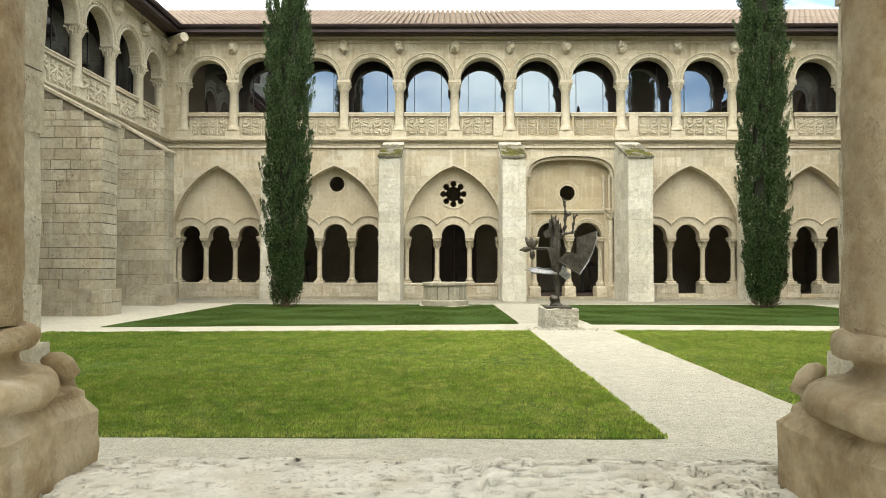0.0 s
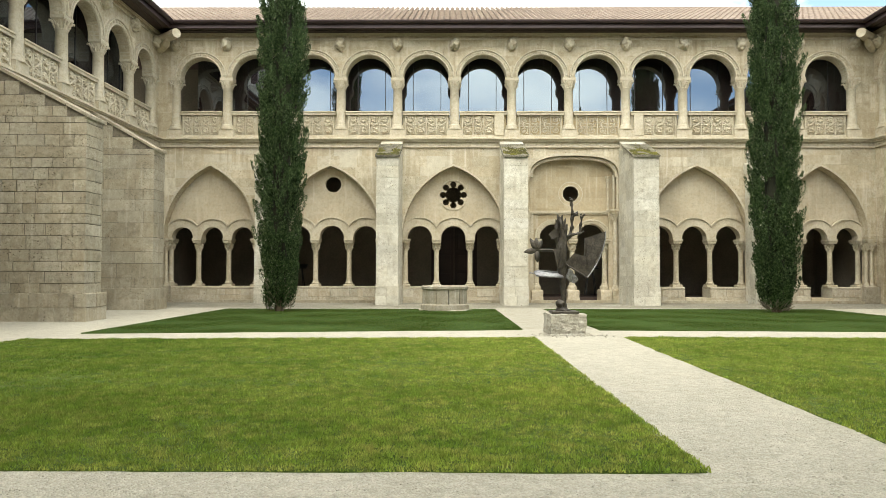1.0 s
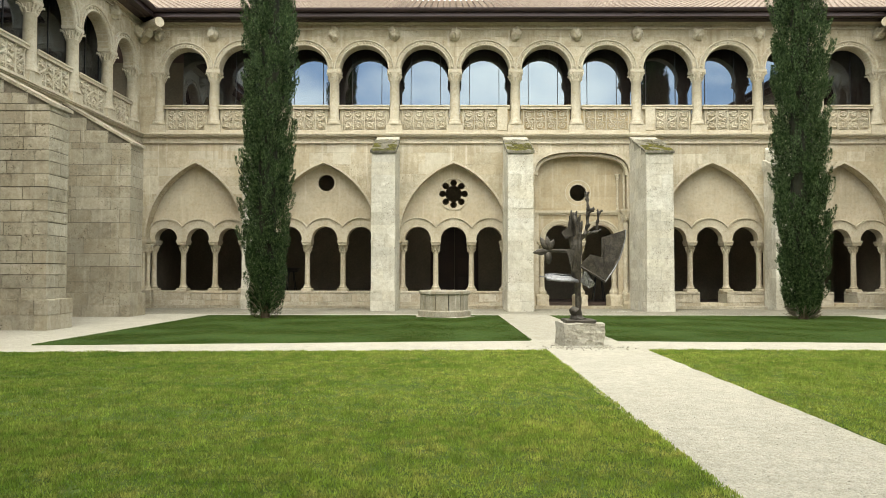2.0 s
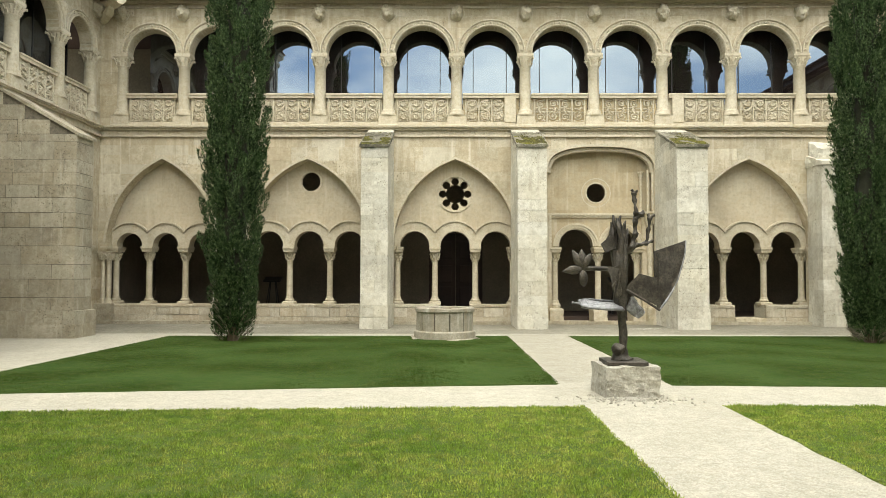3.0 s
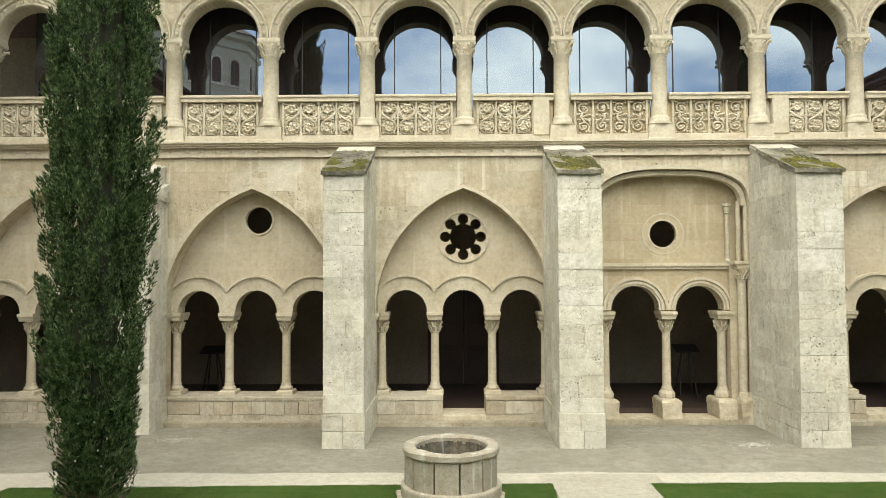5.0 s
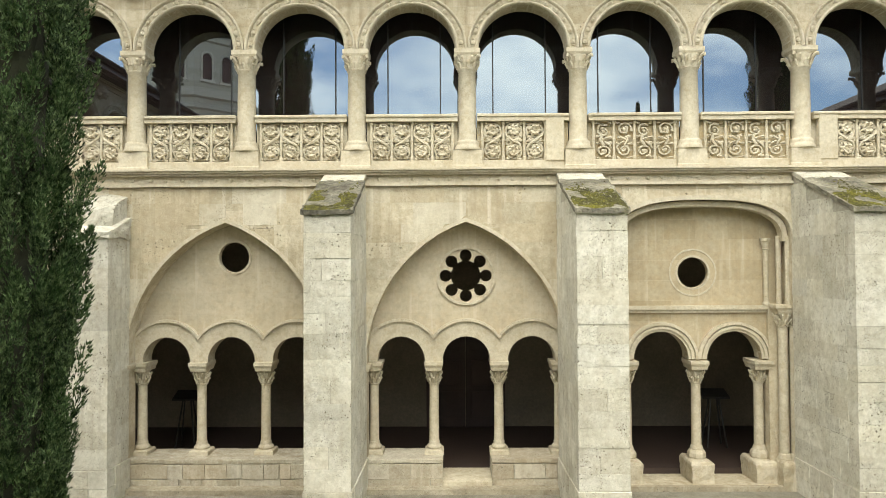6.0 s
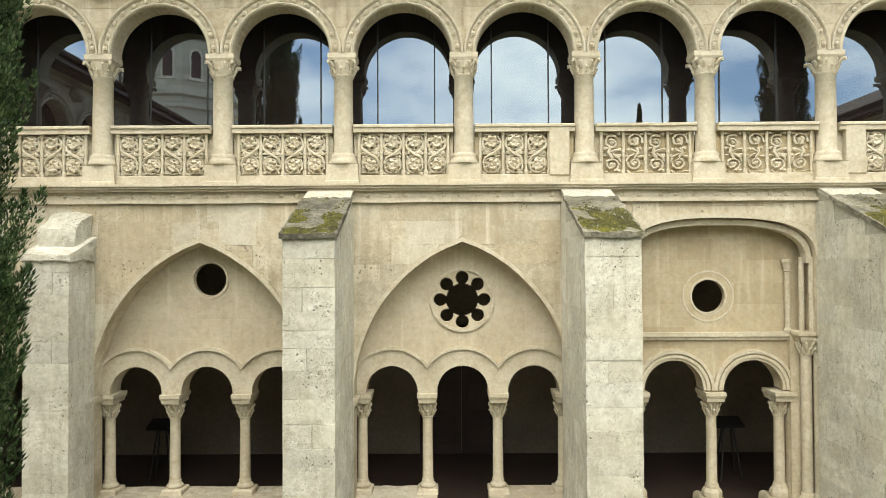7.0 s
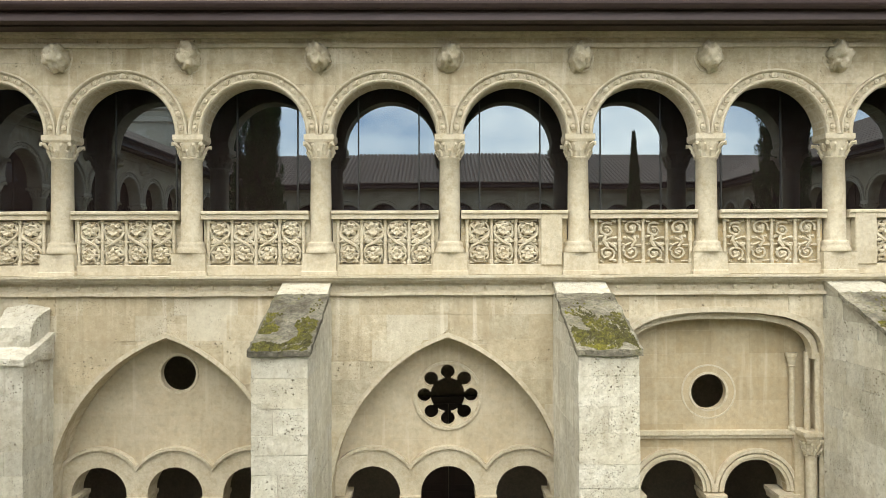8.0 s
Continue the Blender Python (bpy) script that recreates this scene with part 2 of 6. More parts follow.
# Near lawns yellower, far ones deeper green; their light also set in the colour
near_green = surface("lawn_grass_blades", ((0.25, 0.40, 0.062), (0.47, 0.60, 0.12), (0.66, 0.65, 0.20)), 0.8, 0.7, 0.0, grain=9.0, leafy=0.40, speck=0.55, stain=((0.13, 0.25, 0.034), 0.7), vary=(0.62, 1.32), leafwise=1.0, dry=((1.22, 1.16, 1.15), ((-5.0, 0.0), (0.8, 1.0), (3.0, 0.75), (9.0, 0.4))))
near_turf = surface("lawn_turf", ((0.065, 0.12, 0.018), (0.105, 0.165, 0.028), (0.16, 0.185, 0.045)), 1.6, 0.95, 0.8, grain=60.0, matte=True)
blade_green = surface("grass_blades", ((0.064, 0.122, 0.021), (0.097, 0.156, 0.032), (0.170, 0.190, 0.060)), 0.9, 0.7, 0.0, grain=6.0, leafy=0.45, speck=0.22, stain=((0.042, 0.088, 0.015), 0.6), vary=(0.75, 1.2), leafwise=1.0)
# Tones run from dark gaps to lit tips: light and shade in leaf colour
leaf_dark = surface("cypress_leaf", ((0.007, 0.021, 0.007), (0.040, 0.088, 0.026), (0.27, 0.38, 0.17)), 2.4, 0.65, 0.0, grain=9.0, leafy=0.18, vary=(0.75, 1.2), leafwise=1.0)
twig_pale = surface("dry_cypress_twigs", ((0.20, 0.17, 0.12), (0.34, 0.30, 0.23), (0.13, 0.11, 0.07)), 3.0, 0.85, 0.0, vary=(0.5, 1.3), leafwise=1.0)
# Shade inside the crown is put into this colour
leaf_core = surface("shaded_inner_foliage", ((0.016, 0.018, 0.009), (0.036, 0.042, 0.018)), 3.0, 0.9, 0.6)
bark = surface("bark", ((0.10, 0.07, 0.045), (0.15, 0.11, 0.07)), 4.0, 0.95, 1.0)
roof_tile = surface("old_roof_tile", ((0.26, 0.195, 0.155), (0.36, 0.285, 0.23), (0.20, 0.145, 0.115)), 1.5, 0.9, 0.5, stain=((0.30, 0.27, 0.20), 0.7))
dark_wood = surface("dark_eave_wood", ((0.045, 0.028, 0.026), (0.065, 0.040, 0.035)), 2.0, 0.7, 0.4)
gutter_metal = surface("gutter_metal", ((0.050, 0.030, 0.034), (0.065, 0.040, 0.044)), 2.0, 0.45, 0.1, metal=0.3)
# Mottled bronze; its pale tones also carry highlights in the colour
bronze = surface("dark_bronze", ((0.034, 0.029, 0.024), (0.125, 0.113, 0.095), (0.022, 0.018, 0.015)), 6.0, 0.48, 2.0, grain=9.0, metal=0.4, stain=((0.17, 0.14, 0.105), 0.55), speck=0.5, vary=(0.8, 1.15))
steel = surface("bright_metal_sheet", ((0.22, 0.225, 0.24), (0.46, 0.47, 0.49), (0.12, 0.12, 0.125)), 5.0, 0.5, 1.0, metal=0.5)
rubble = surface("rough_pedestal_stone", ((0.54, 0.52, 0.44), (0.70, 0.68, 0.60), (0.36, 0.33, 0.27)), 2.2, 0.95, 1.8, grain=14.0, stain=((0.17, 0.15, 0.12), 0.85), pits=1.0)
# Floor and inner stone of the walks: the shade indoors lowers these colours
clay_floor = surface("shaded_clay_tile", ((0.045, 0.026, 0.021), (0.06, 0.035, 0.027)), 1.0, 0.7, 0.2)
inner_wall = surface("shaded_gallery_stone", ((0.20, 0.175, 0.135), (0.27, 0.235, 0.18)), 1.0, 0.95, 0.3)
cone_brown = surface("pale_cone", ((0.20, 0.20, 0.15), (0.28, 0.27, 0.21)), 5.0, 0.8, 0.2)
well_stone = surface("tan_well_stone", ((0.38, 0.35, 0.275), (0.50, 0.47, 0.39), (0.31, 0.27, 0.20)), 2.5, 0.92, 0.8, stain=((0.20, 0.18, 0.135), 0.75), pits=0.9, streak=0.7, vary=(0.86, 1.08))
well_dark = surface("dark_well_lining", ((0.045, 0.04, 0.03), (0.10, 0.092, 0.07), (0.19, 0.18, 0.15)), 3.0, 0.9, 1.2, streak=0.5)
pale_walk = surface("pale_bounce_stone", ((0.52, 0.46, 0.35), (0.58, 0.52, 0.41)), 1.0, 0.85, 0.3)
ochre_stain = surface("ochre_stained_stone", ((0.60, 0.50, 0.32), (0.64, 0.57, 0.43), (0.58, 0.44, 0.23)), 2.5, 0.9, 0.4, stain=((0.54, 0.37, 0.15), 0.6))
black_frame = surface("black_metal", ((0.015, 0.015, 0.016), (0.02, 0.02, 0.02)), 2.0, 0.5, 0.05)
# Dark tone stands in for unlit rooms behind the glass and tower windows
dark_room = surface("unlit_interior", ((0.085, 0.052, 0.048), (0.105, 0.064, 0.058)), 1.0, 0.9, 0.05)
tower_stone = surface("tower_limestone", ((0.76, 0.70, 0.59), (0.84, 0.78, 0.67)), 0.5, 0.9, 0.3, joints=(0.9, 0.4, 0.85))
column_stone = surface("ochre_column_stone", ((0.43, 0.32, 0.172), (0.59, 0.495, 0.34), (0.29, 0.187, 0.08)), 2.6, 0.85, 1.0, stain=((0.66, 0.595, 0.46), 0.75), pits=0.3, streak=0.9)

pane_glass = bpy.data.materials.new("reflective_glass")
pane_glass.use_nodes = True
_n, _l = pane_glass.node_tree.nodes, pane_glass.node_tree.links
_n.clear()
_gl, _tr, _mx, _o = _n.new("ShaderNodeBsdfGlossy"), _n.new("ShaderNodeBsdfTransparent"), _n.new("ShaderNodeMixShader"), _n.new("ShaderNodeOutputMaterial")
_gl.inputs["Roughness"].default_value, _gl.inputs["Color"].default_value = 0.0, (0.215, 0.262, 0.318, 1)
_tr.inputs["Color"].default_value = (0.42, 0.42, 0.41, 1)
_mx.inputs["Fac"].default_value = 0.35
_l.new(_gl.outputs[0], _mx.inputs[1])
_l.new(_tr.outputs[0], _mx.inputs[2])
# Faint brown veil lifts the blacks of the panes: haze put into the glass
_veil, _veil_mix = _n.new("ShaderNodeBsdfDiffuse"), _n.new("ShaderNodeMixShader")
_veil.inputs["Color"].default_value, _veil_mix.inputs["Fac"].default_value = (0.55, 0.37, 0.33, 1), 0.026
_l.new(_mx.outputs[0], _veil_mix.inputs[1])
_l.new(_veil.outputs[0], _veil_mix.inputs[2])
_l.new(_veil_mix.outputs[0], _o.inputs["Surface"])


# ---------- mesh helpers ----------
def mesh_of(name, bm, material, smooth=False):
    me = bpy.data.meshes.new(name)
    bmesh.ops.recalc_face_normals(bm, faces=bm.faces)
    bm.to_mesh(me)
    bm.free()
    me.materials.append(material)
    if smooth:
        for p in me.polygons:
            p.use_smooth = True
    return me


def part(name, bm, material, parent=None, label="", smooth=False, at=None):
    ob = new(name, mesh_of(name, bm, material, smooth) if isinstance(bm, bmesh.types.BMesh) else bm)
    if parent is not None:
        ob.parent = parent
    if at is not None:
        ob.matrix_basis = at
    if label:
        tagged(ob, label)
    return ob


def thing(name, at, label, category, group="", kind=""):
    return tagged(_placed(new(name), at), label, category, group, kind)


def _placed(ob, at):
    ob.matrix_basis = at
    return ob


def slab(bm, poly, y0, y1):
    """A closed outline (x, z) with thickness from y0 to y1."""
    a = [bm.verts.new((x, y0, z)) for x, z in poly]
    b = [bm.verts.new((x, y1, z)) for x, z in poly]
    bm.faces.new(a)
    bm.faces.new(b[::-1])
    for i in range(len(poly)):
        j = (i + 1) % len(poly)
        bm.faces.new((a[j], a[i], b[i], b[j]))


def box(bm, x0, x1, y0, y1, z0, z1, chamfer=0.0):
    if chamfer <= 0:
        slab(bm, [(x0, z0), (x1, z0), (x1, z1), (x0, z1)], y0, y1)
        return
    c = chamfer
    rings = []
    for y, k in ((y0, c), (y0 + c, 0), (y1 - c, 0), (y1, c)):
        xa, xb, za, zb = x0 + k, x1 - k, z0 + k, z1 - k
        rings.append([bm.verts.new((x, y, z)) for x, z in ((xa, za), (xb, za), (xb, zb), (xa, zb))])
    bm.faces.new(rings[0])
    bm.faces.new(rings[3][::-1])
    for r, s in zip(rings, rings[1:]):
        for i in range(4):
            j = (i + 1) % 4
            bm.faces.new((r[j], r[i], s[i], s[j]))


def turned(bm, profile, sides=16, x=0.0, y=0.0, start=0.0):
    """A body turned about the upright axis through (x, y); profile = (radius, z) from below."""
    rings = []
    for r, z in profile:
        rings.append([bm.verts.new((x + r * math.cos(start + 2 * math.pi * i / sides), y + r * math.sin(start + 2 * math.pi * i / sides), z)) for i in range(sides)])
    for a, b in zip(rings, rings[1:]):
        for i in range(sides):
            j = (i + 1) % sides
            bm.faces.new((a[i], a[j], b[j], b[i]))
    bm.faces.new([bm.verts.new(v.co) for v in rings[0][::-1]])
    bm.faces.new([bm.verts.new(v.co) for v in rings[-1]])


def squared(bm, profile, x=0.0, y=0.0, deep=1.0):
    """A square-plan body; profile = (half width, z) from below."""
    rings = [[bm.verts.new((x + sx * r, y + sy * r * deep, z)) for sx, sy in ((-1, -1), (1, -1), (1, 1), (-1, 1))] for r, z in profile]
    for a, b in zip(rings, rings[1:]):
        for i in range(4):
            j = (i + 1) % 4
            bm.faces.new((a[i], a[j], b[j], b[i]))
    bm.faces.new(rings[0][::-1])
    bm.faces.new(rings[-1])


def tube(bm, pts, radii, sides=8):
    """A tapering round bar along a line of points."""
    pts = [Vector(p) for p in pts]
    if not isinstance(radii, (list, tuple)):
        radii = [radii] * len(pts)
    rings, side = [], None
    for i, p in enumerate(pts):
        d = (pts[min(i + 1, len(pts) - 1)] - pts[max(i - 1, 0)]).normalized()
        if side is None:
            side = d.orthogonal().normalized()
        side = (side - d * side.dot(d)).normalized()
        up = d.cross(side)
        rings.append([bm.verts.new(p + radii[i] * (math.cos(2 * math.pi * k / sides) * side + math.sin(2 * math.pi * k / sides) * up)) for k in range(sides)])
    for a, b in zip(rings, rings[1:]):
        for k in range(sides):
            j = (k + 1) % sides
            bm.faces.new((a[k], a[j], b[j], b[k]))
    bm.faces.new(rings[0][::-1])
    bm.faces.new(rings[-1])


def arc(cx, cz, r, a0, a1, steps):
    return [(cx + r * math.cos(radians(a0 + (a1 - a0) * i / steps)), cz + r * math.sin(radians(a0 + (a1 - a0) * i / steps))) for i in range(steps + 1)]


def pointed(uc, a, spring, apex, grow=0.0, steps=12):
    """A pointed arch's line from its left foot over the apex to its right foot."""
    rise = apex - spring
    r = (rise * rise + a * a) / (2 * a)
    top = math.degrees(math.acos(max(-1.0, min(1.0, (a - r) / (r + grow) * -1))))
    left = arc(uc - a + r, spring, r + grow, 180, 180 - top, steps)
    left[-1] = (uc, left[-1][1])
    return left + [(2 * uc - x, z) for x, z in left[-2::-1]]


def basket(uc, a, spring, apex, grow=0.0, steps=24):
    """A flattened arch with tight shoulders."""
    pts = []
    for i in range(steps + 1):
        t = math.pi - math.pi * i / steps
        c, s = math.cos(t), math.sin(t)
        pts.append((uc + (a + grow) * math.copysign(abs(c) ** 0.72, c), spring + (apex - spring + grow) * abs(s) ** 0.72))
    return pts


def half_lists(line):
    k = len(line) // 2
    return line[:k + 1], line[k:]


def rough(bm, amount, size, seed=0.0):
    for v in bm.verts:
        p = v.co * size + Vector((seed, seed * 0.7, seed * 1.3))
        v.co += amount * (noise.noise_vector(p))


def wear(bm, every, amount, seed):
    """Cuts long straight edges into lengths and knocks them a little out of line."""
    for e in [e for e in bm.edges if abs(e.verts[0].co.x - e.verts[1].co.x) > 2 * every]:
        e.tag = True
    long_edges = [e for e in bm.edges if e.tag]
    if long_edges:
        cuts = int(abs(long_edges[0].verts[0].co.x - long_edges[0].verts[1].co.x) / every)
        bmesh.ops.subdivide_edges(bm, edges=long_edges, cuts=cuts)
    rough(bm, amount, 2.3, seed)
    rough(bm, amount * 0.5, 9.0, seed + 3)


# ---------- the plan ----------
NORTH, WEST = pose(0, 27.27, 0), pose(-11.0, 0, 0, 0, 0, 90)
EAST, SOUTH = pose(16.03, 0, 0, 0, 0, -90), pose(0, 1.6, 0, 0, 0, 180)
CORNICE, LEDGE, RAIL, SPRING, EAVE = 5.87, 6.18, 7.26, 8.52, 10.22   # heights
SILL, IMPOST = 0.60, 2.45
STEP = 2.168    # from column to column in the upper gallery

# bay = (u from, u to, centre, half span, kind, oculus, door in the middle light)
NORTH_BAYS = [(-11.0, -6.72, -9.03, 1.74, "lights", None, False), (-6.72, -2.12, -4.46, 1.93, "lights", (-4.42, 4.50), False),
              (-2.12, 2.35, 0.185, 1.93, "lights", "rose", True), (2.35, 6.85, 4.74, 1.67, "pair", (4.67, 4.15), True),
              (6.85, 11.55, 9.36, 1.93, "lights", None, True), (11.55, 16.03, 14.0, 1.74, "lights", None, True)]
WEST_BAYS = [(1.6, 4.2, 2.9, 1.0, "lights", None, False), (4.2, 8.8, 6.5, 1.9, "lights", None, False), (8.8, 13.4, 11.1, 1.9, "lights", None, False),
             (13.4, 17.8, 15.6, 1.85, "lights", None, False), (17.8, 22.5, 20.2, 1.8, "lights", None, False), (22.5, 27.27, 25.1, 1.74, "lights", None, False)]
EAST_BAYS = [(-b[1], -b[0], -b[2], b[3], b[4], None, False) for b in WEST_BAYS[::-1]]
SOUTH_BAYS = [(-16.03, -11.3, -13.9, 1.74, "lights", None, False), (-11.3, -6.75, -9.1, 1.9, "lights", None, False), (-6.75, -2.25, -4.6, 1.9, "lights", None, False),
              (-2.25, 2.15, -0.05, 1.88, "lights", None, False), (2.15, 6.75, 4.5, 1.9, "lights", None, False), (6.75, 11.0, 9.0, 1.74, "lights", None, False)]
NORTH_COLS = [-10.42] + [0.227 + STEP * i for i in range(-4, 7)] + [15.30]
WEST_COLS = [25.15 - 2.13 * i for i in range(11, -1, -1)] + [26.95]
EAST_COLS = [-26.95] + [-25.15 + 2.13 * i for i in range(12)]
SOUTH_COLS = [-15.3] + [-13.3 + STEP * i for i in range(11)] + [10.4]


def light_line(c, r, z):
    return [(c - r, IMPOST - 0.04)] + arc(c, IMPOST, r, 180, 0, 14) + [(c + r, IMPOST - 0.04)]


def rose_line(cx, cz, side):
    """Half of an eight-lobed rose opening, from its top to its foot, on one side."""
    hub, far, lobe = 0.298, 0.40, 0.121
    neck = math.degrees(math.acos((hub * hub + far * far - lobe * lobe) / (2 * hub * far)))
    back = math.degrees(math.acos((lobe * lobe + far * far - hub * hub) / (2 * lobe * far)))
    pts = []
    for k in range(5):
        a = 90 + side * 45 * k
        x, z = cx + far * math.cos(radians(a)), cz + far * math.sin(radians(a))
        b0, b1 = -(180 - back), 180 - back
        if k == 0:
            b0 = 0
        if k == 4:
            b1 = 0
        pts += arc(x, z, lobe, a + side * b0, a + side * b1, 12)
        if k < 4:
            pts += arc(cx, cz, hub, a + side * (neck + 2), a + side * (45 - neck - 2), 4)
    pts[0], pts[-1] = (cx, pts[0][1]), (cx, pts[-1][1])
    return pts


def band(bm, inner, outer, y0, y1, closed=False):
    """A moulding between two lines of points, in one piece."""
    rows = [[bm.verts.new((x, y, z)) for x, z in line] for line, y in ((inner, y0), (outer, y0), (outer, y1), (inner, y1))]
    n = len(inner)
    for i in range(n if closed else n - 1):
        j = (i + 1) % n
        for k in range(4):
            p, q = rows[k], rows[(k + 1) % 4]
            bm.faces.new((p[i], p[j], q[j], q[i]))
    if not closed:
        bm.faces.new([r[0] for r in rows])
        bm.faces.new([r[-1] for r in rows][::-1])


def ring(bm, cx, cz, r0, r1, y0, y1, steps=40):
    band(bm, arc(cx, cz, r0, 0, 360, steps)[:-1], arc(cx, cz, r1, 0, 360, steps)[:-1], y0, y1, True)


def light_set(bay):
    """Centres and radius of the lights of a bay."""
    u0, u1, uc, a, kind, *_ = bay
    if kind == "pair":
        return [uc - 0.72, uc + 0.72], 0.54
    gap = a * 2 / 3
    return [uc - gap, uc, uc + gap], gap / 2 - 0.175


def wing(name, at, bays, cols, u0, u1, label):
    bm = bmesh.new()
    for bay in bays:
        b0, b1, uc, a, kind, oculus, door = bay
        line = basket(uc, a, 4.75, 5.55) if kind == "pair" else pointed(uc, a, 2.45, 5.16)
        left, right = half_lists(line)
        if kind == "pair":
            left, right = [(uc - a - 0.2, 3.46), (uc - a, 3.46)] + left, right + [(uc + a, 3.46), (uc + a + 0.2, 3.46)]
        slab(bm, [(b0, -0.1), (left[0][0], -0.1)] + left + [(uc, CORNICE), (b0, CORNICE)], 0.0, 0.44)
        slab(bm, [(uc, CORNICE)] + right + [(right[-1][0], -0.1), (b1, -0.1), (b1, CORNICE)], 0.0, 0.44)
    wall = part("wall_" + name, bm, wall_stone)
    wall.matrix_basis = at
    tagged(wall, label, "wall", "", "structure")

    for bay in bays:
        b0, b1, uc, a, kind, oculus, door = bay
        lights, r = light_set(bay)
        edge, top = a + (0.3 if kind == "pair" else 0.12), 5.62
        lx = [p for c in lights for p in light_line(c, r, IMPOST)]
        # tympanum, in two halves where an opening pierces it
        bm = bmesh.new()
        mid = len(lx) // 2
        if kind != "pair":
            n = len(light_line(0, r, 0))
            crown = n + n // 2
            lo, ro = lx[:crown + 1] + [(uc, IMPOST + r)], [(uc, IMPOST + r)] + lx[crown + 1:]
        else:
            lo, ro = lx[:mid] + [(uc, IMPOST - 0.04)], [(uc, IMPOST - 0.04)] + lx[mid:]
        if oculus == "rose":
            hl, hr = rose_line(uc, 4.11, 1), rose_line(uc, 4.11, -1)
        elif oculus:
            hr = arc(oculus[0], oculus[1], 0.30, 90, -90, 20)
            hl = [(2 * oculus[0] - x, z) for x, z in hr]
        else:
            hl, hr = [], []
        slab(bm, [(uc - edge, IMPOST - 0.04)] + lo + hl[::-1] + [(uc, top), (uc - edge, top)], 0.44, 0.56)
        slab(bm, ro + [(uc + edge, IMPOST - 0.04), (uc + edge, top), (uc, top)] + hr, 0.44, 0.56)
        part("tympanum", bm, tan_plaster if kind == "pair" else plaster, wall, "tan lime-washed stone tympanum" if kind == "pair" else "smooth pale lime-plastered tympanum")
        # hood line over the lights
        bm = bmesh.new()
        if kind == "pair":
            for c in lights:
                for r0, r1, y in ((r, r + 0.05, 0.40), (r + 0.05, r + 0.10, 0.37), (r + 0.10, r + 0.13, 0.40), (r + 0.13, r + 0.19, 0.36)):
                    band(bm, arc(c, IMPOST, r0, 180, 0, 20), arc(c, IMPOST, r1, 180, 0, 20), y, 0.78)
            box(bm, uc - a - 0.02, uc + a + 0.3, 0.34, 0.46, 3.42, 3.50)
            box(bm, uc - a - 0.02, uc + a + 0.3, 0.38, 0.46, 3.36, 3.42)
        else:
            gap = lights[1] - lights[0]
            hood = r + 0.30
            meet = math.degrees(math.acos(gap / 2 / hood))
            meet2 = math.degrees(math.acos(gap / 2 / (hood + 0.05)))
            scal, scal2 = [], []
            for k, c in enumerate(lights):
                scal += arc(c, IMPOST, hood, 180 - (meet if k else meet * 0.9), meet if k < 2 else meet * 0.9, 12)
                scal2 += arc(c, IMPOST, hood + 0.05, 180 - (meet2 if k else meet2 * 0.9), meet2 if k < 2 else meet2 * 0.9, 12)
            scal[0], scal[-1] = (uc - a + 0.01, scal[0][1]), (uc + a - 0.01, scal[-1][1])
            scal2[0], scal2[-1] = (uc - a + 0.01, scal2[0][1]), (uc + a - 0.01, scal2[-1][1])
            for k, c in enumerate(lights):
                low = light_line(c, r, IMPOST)
                x0 = uc - a + 0.01 if k == 0 else c - gap / 2
                x1 = uc + a - 0.01 if k == 2 else c + gap / 2
                piece = scal[13 * k:13 * k + 13]
                slab(bm, [(x0, IMPOST - 0.04)] + low + [(x1, IMPOST - 0.04)] + piece[::-1], 0.37, 0.78)
            band(bm, scal, scal2, 0.315, 0.44)
        rough(bm, 0.006, 5.0, uc)
        part("hood_moulding", bm, carved_stone, wall, "scalloped hood moulding over the lights")
        # edge moulding of the great arch
        bm = bmesh.new()
        if kind == "pair":
            band(bm, basket(uc, a, 4.75, 5.55), basket(uc, a, 4.75, 5.55, 0.09), -0.035, 0.02)
            band(bm, basket(uc, a, 4.75, 5.55, -0.12), basket(uc, a, 4.75, 5.55, -0.02), 0.10, 0.30)
            for x, y, r in ((uc + a - 0.12, 0.28, 0.05), (uc + a - 0.01, 0.14, 0.05)):
                turned(bm, [(r + 0.01, 3.5), (r, 3.53), (r, 4.86)], 12, x, y)
            for x, y, r in ((uc + a - 0.33, 0.38, 0.048),):
                turned(bm, [(r + 0.02, 3.5), (r + 0.025, 3.54), (r, 3.58), (r, 4.58), (r + 0.02, 4.60), (r + 0.005, 4.62), (r + 0.035, 4.74), (r + 0.05, 4.76), (r + 0.05, 4.82)], 12, x, y)
        else:
            band(bm, pointed(uc, a, 2.45, 5.16), pointed(uc, a, 2.45, 5.16, 0.07), -0.02, 0.02)
        rough(bm, 0.010, 5.0, uc)
        part("arch_moulding", bm, carved_stone, wall, "thin roll moulding along the arch")
        if oculus:
            bm = bmesh.new()
            if oculus == "rose":
                ring(bm, uc, 4.11, 0.535, 0.585, 0.40, 0.45)
            elif kind == "pair":
                ring(bm, oculus[0], oculus[1], 0.30, 0.34, 0.43, 0.47, 32)
                ring(bm, oculus[0], oculus[1], 0.44, 0.47, 0.43, 0.45, 32)
            else:
                ring(bm, oculus[0], oculus[1], 0.30, 0.345, 0.415, 0.45, 32)
            part("oculus_rim", bm, carved_stone, wall, "round carved stone rim")

    # cornice between the storeys
    bm = bmesh.new()
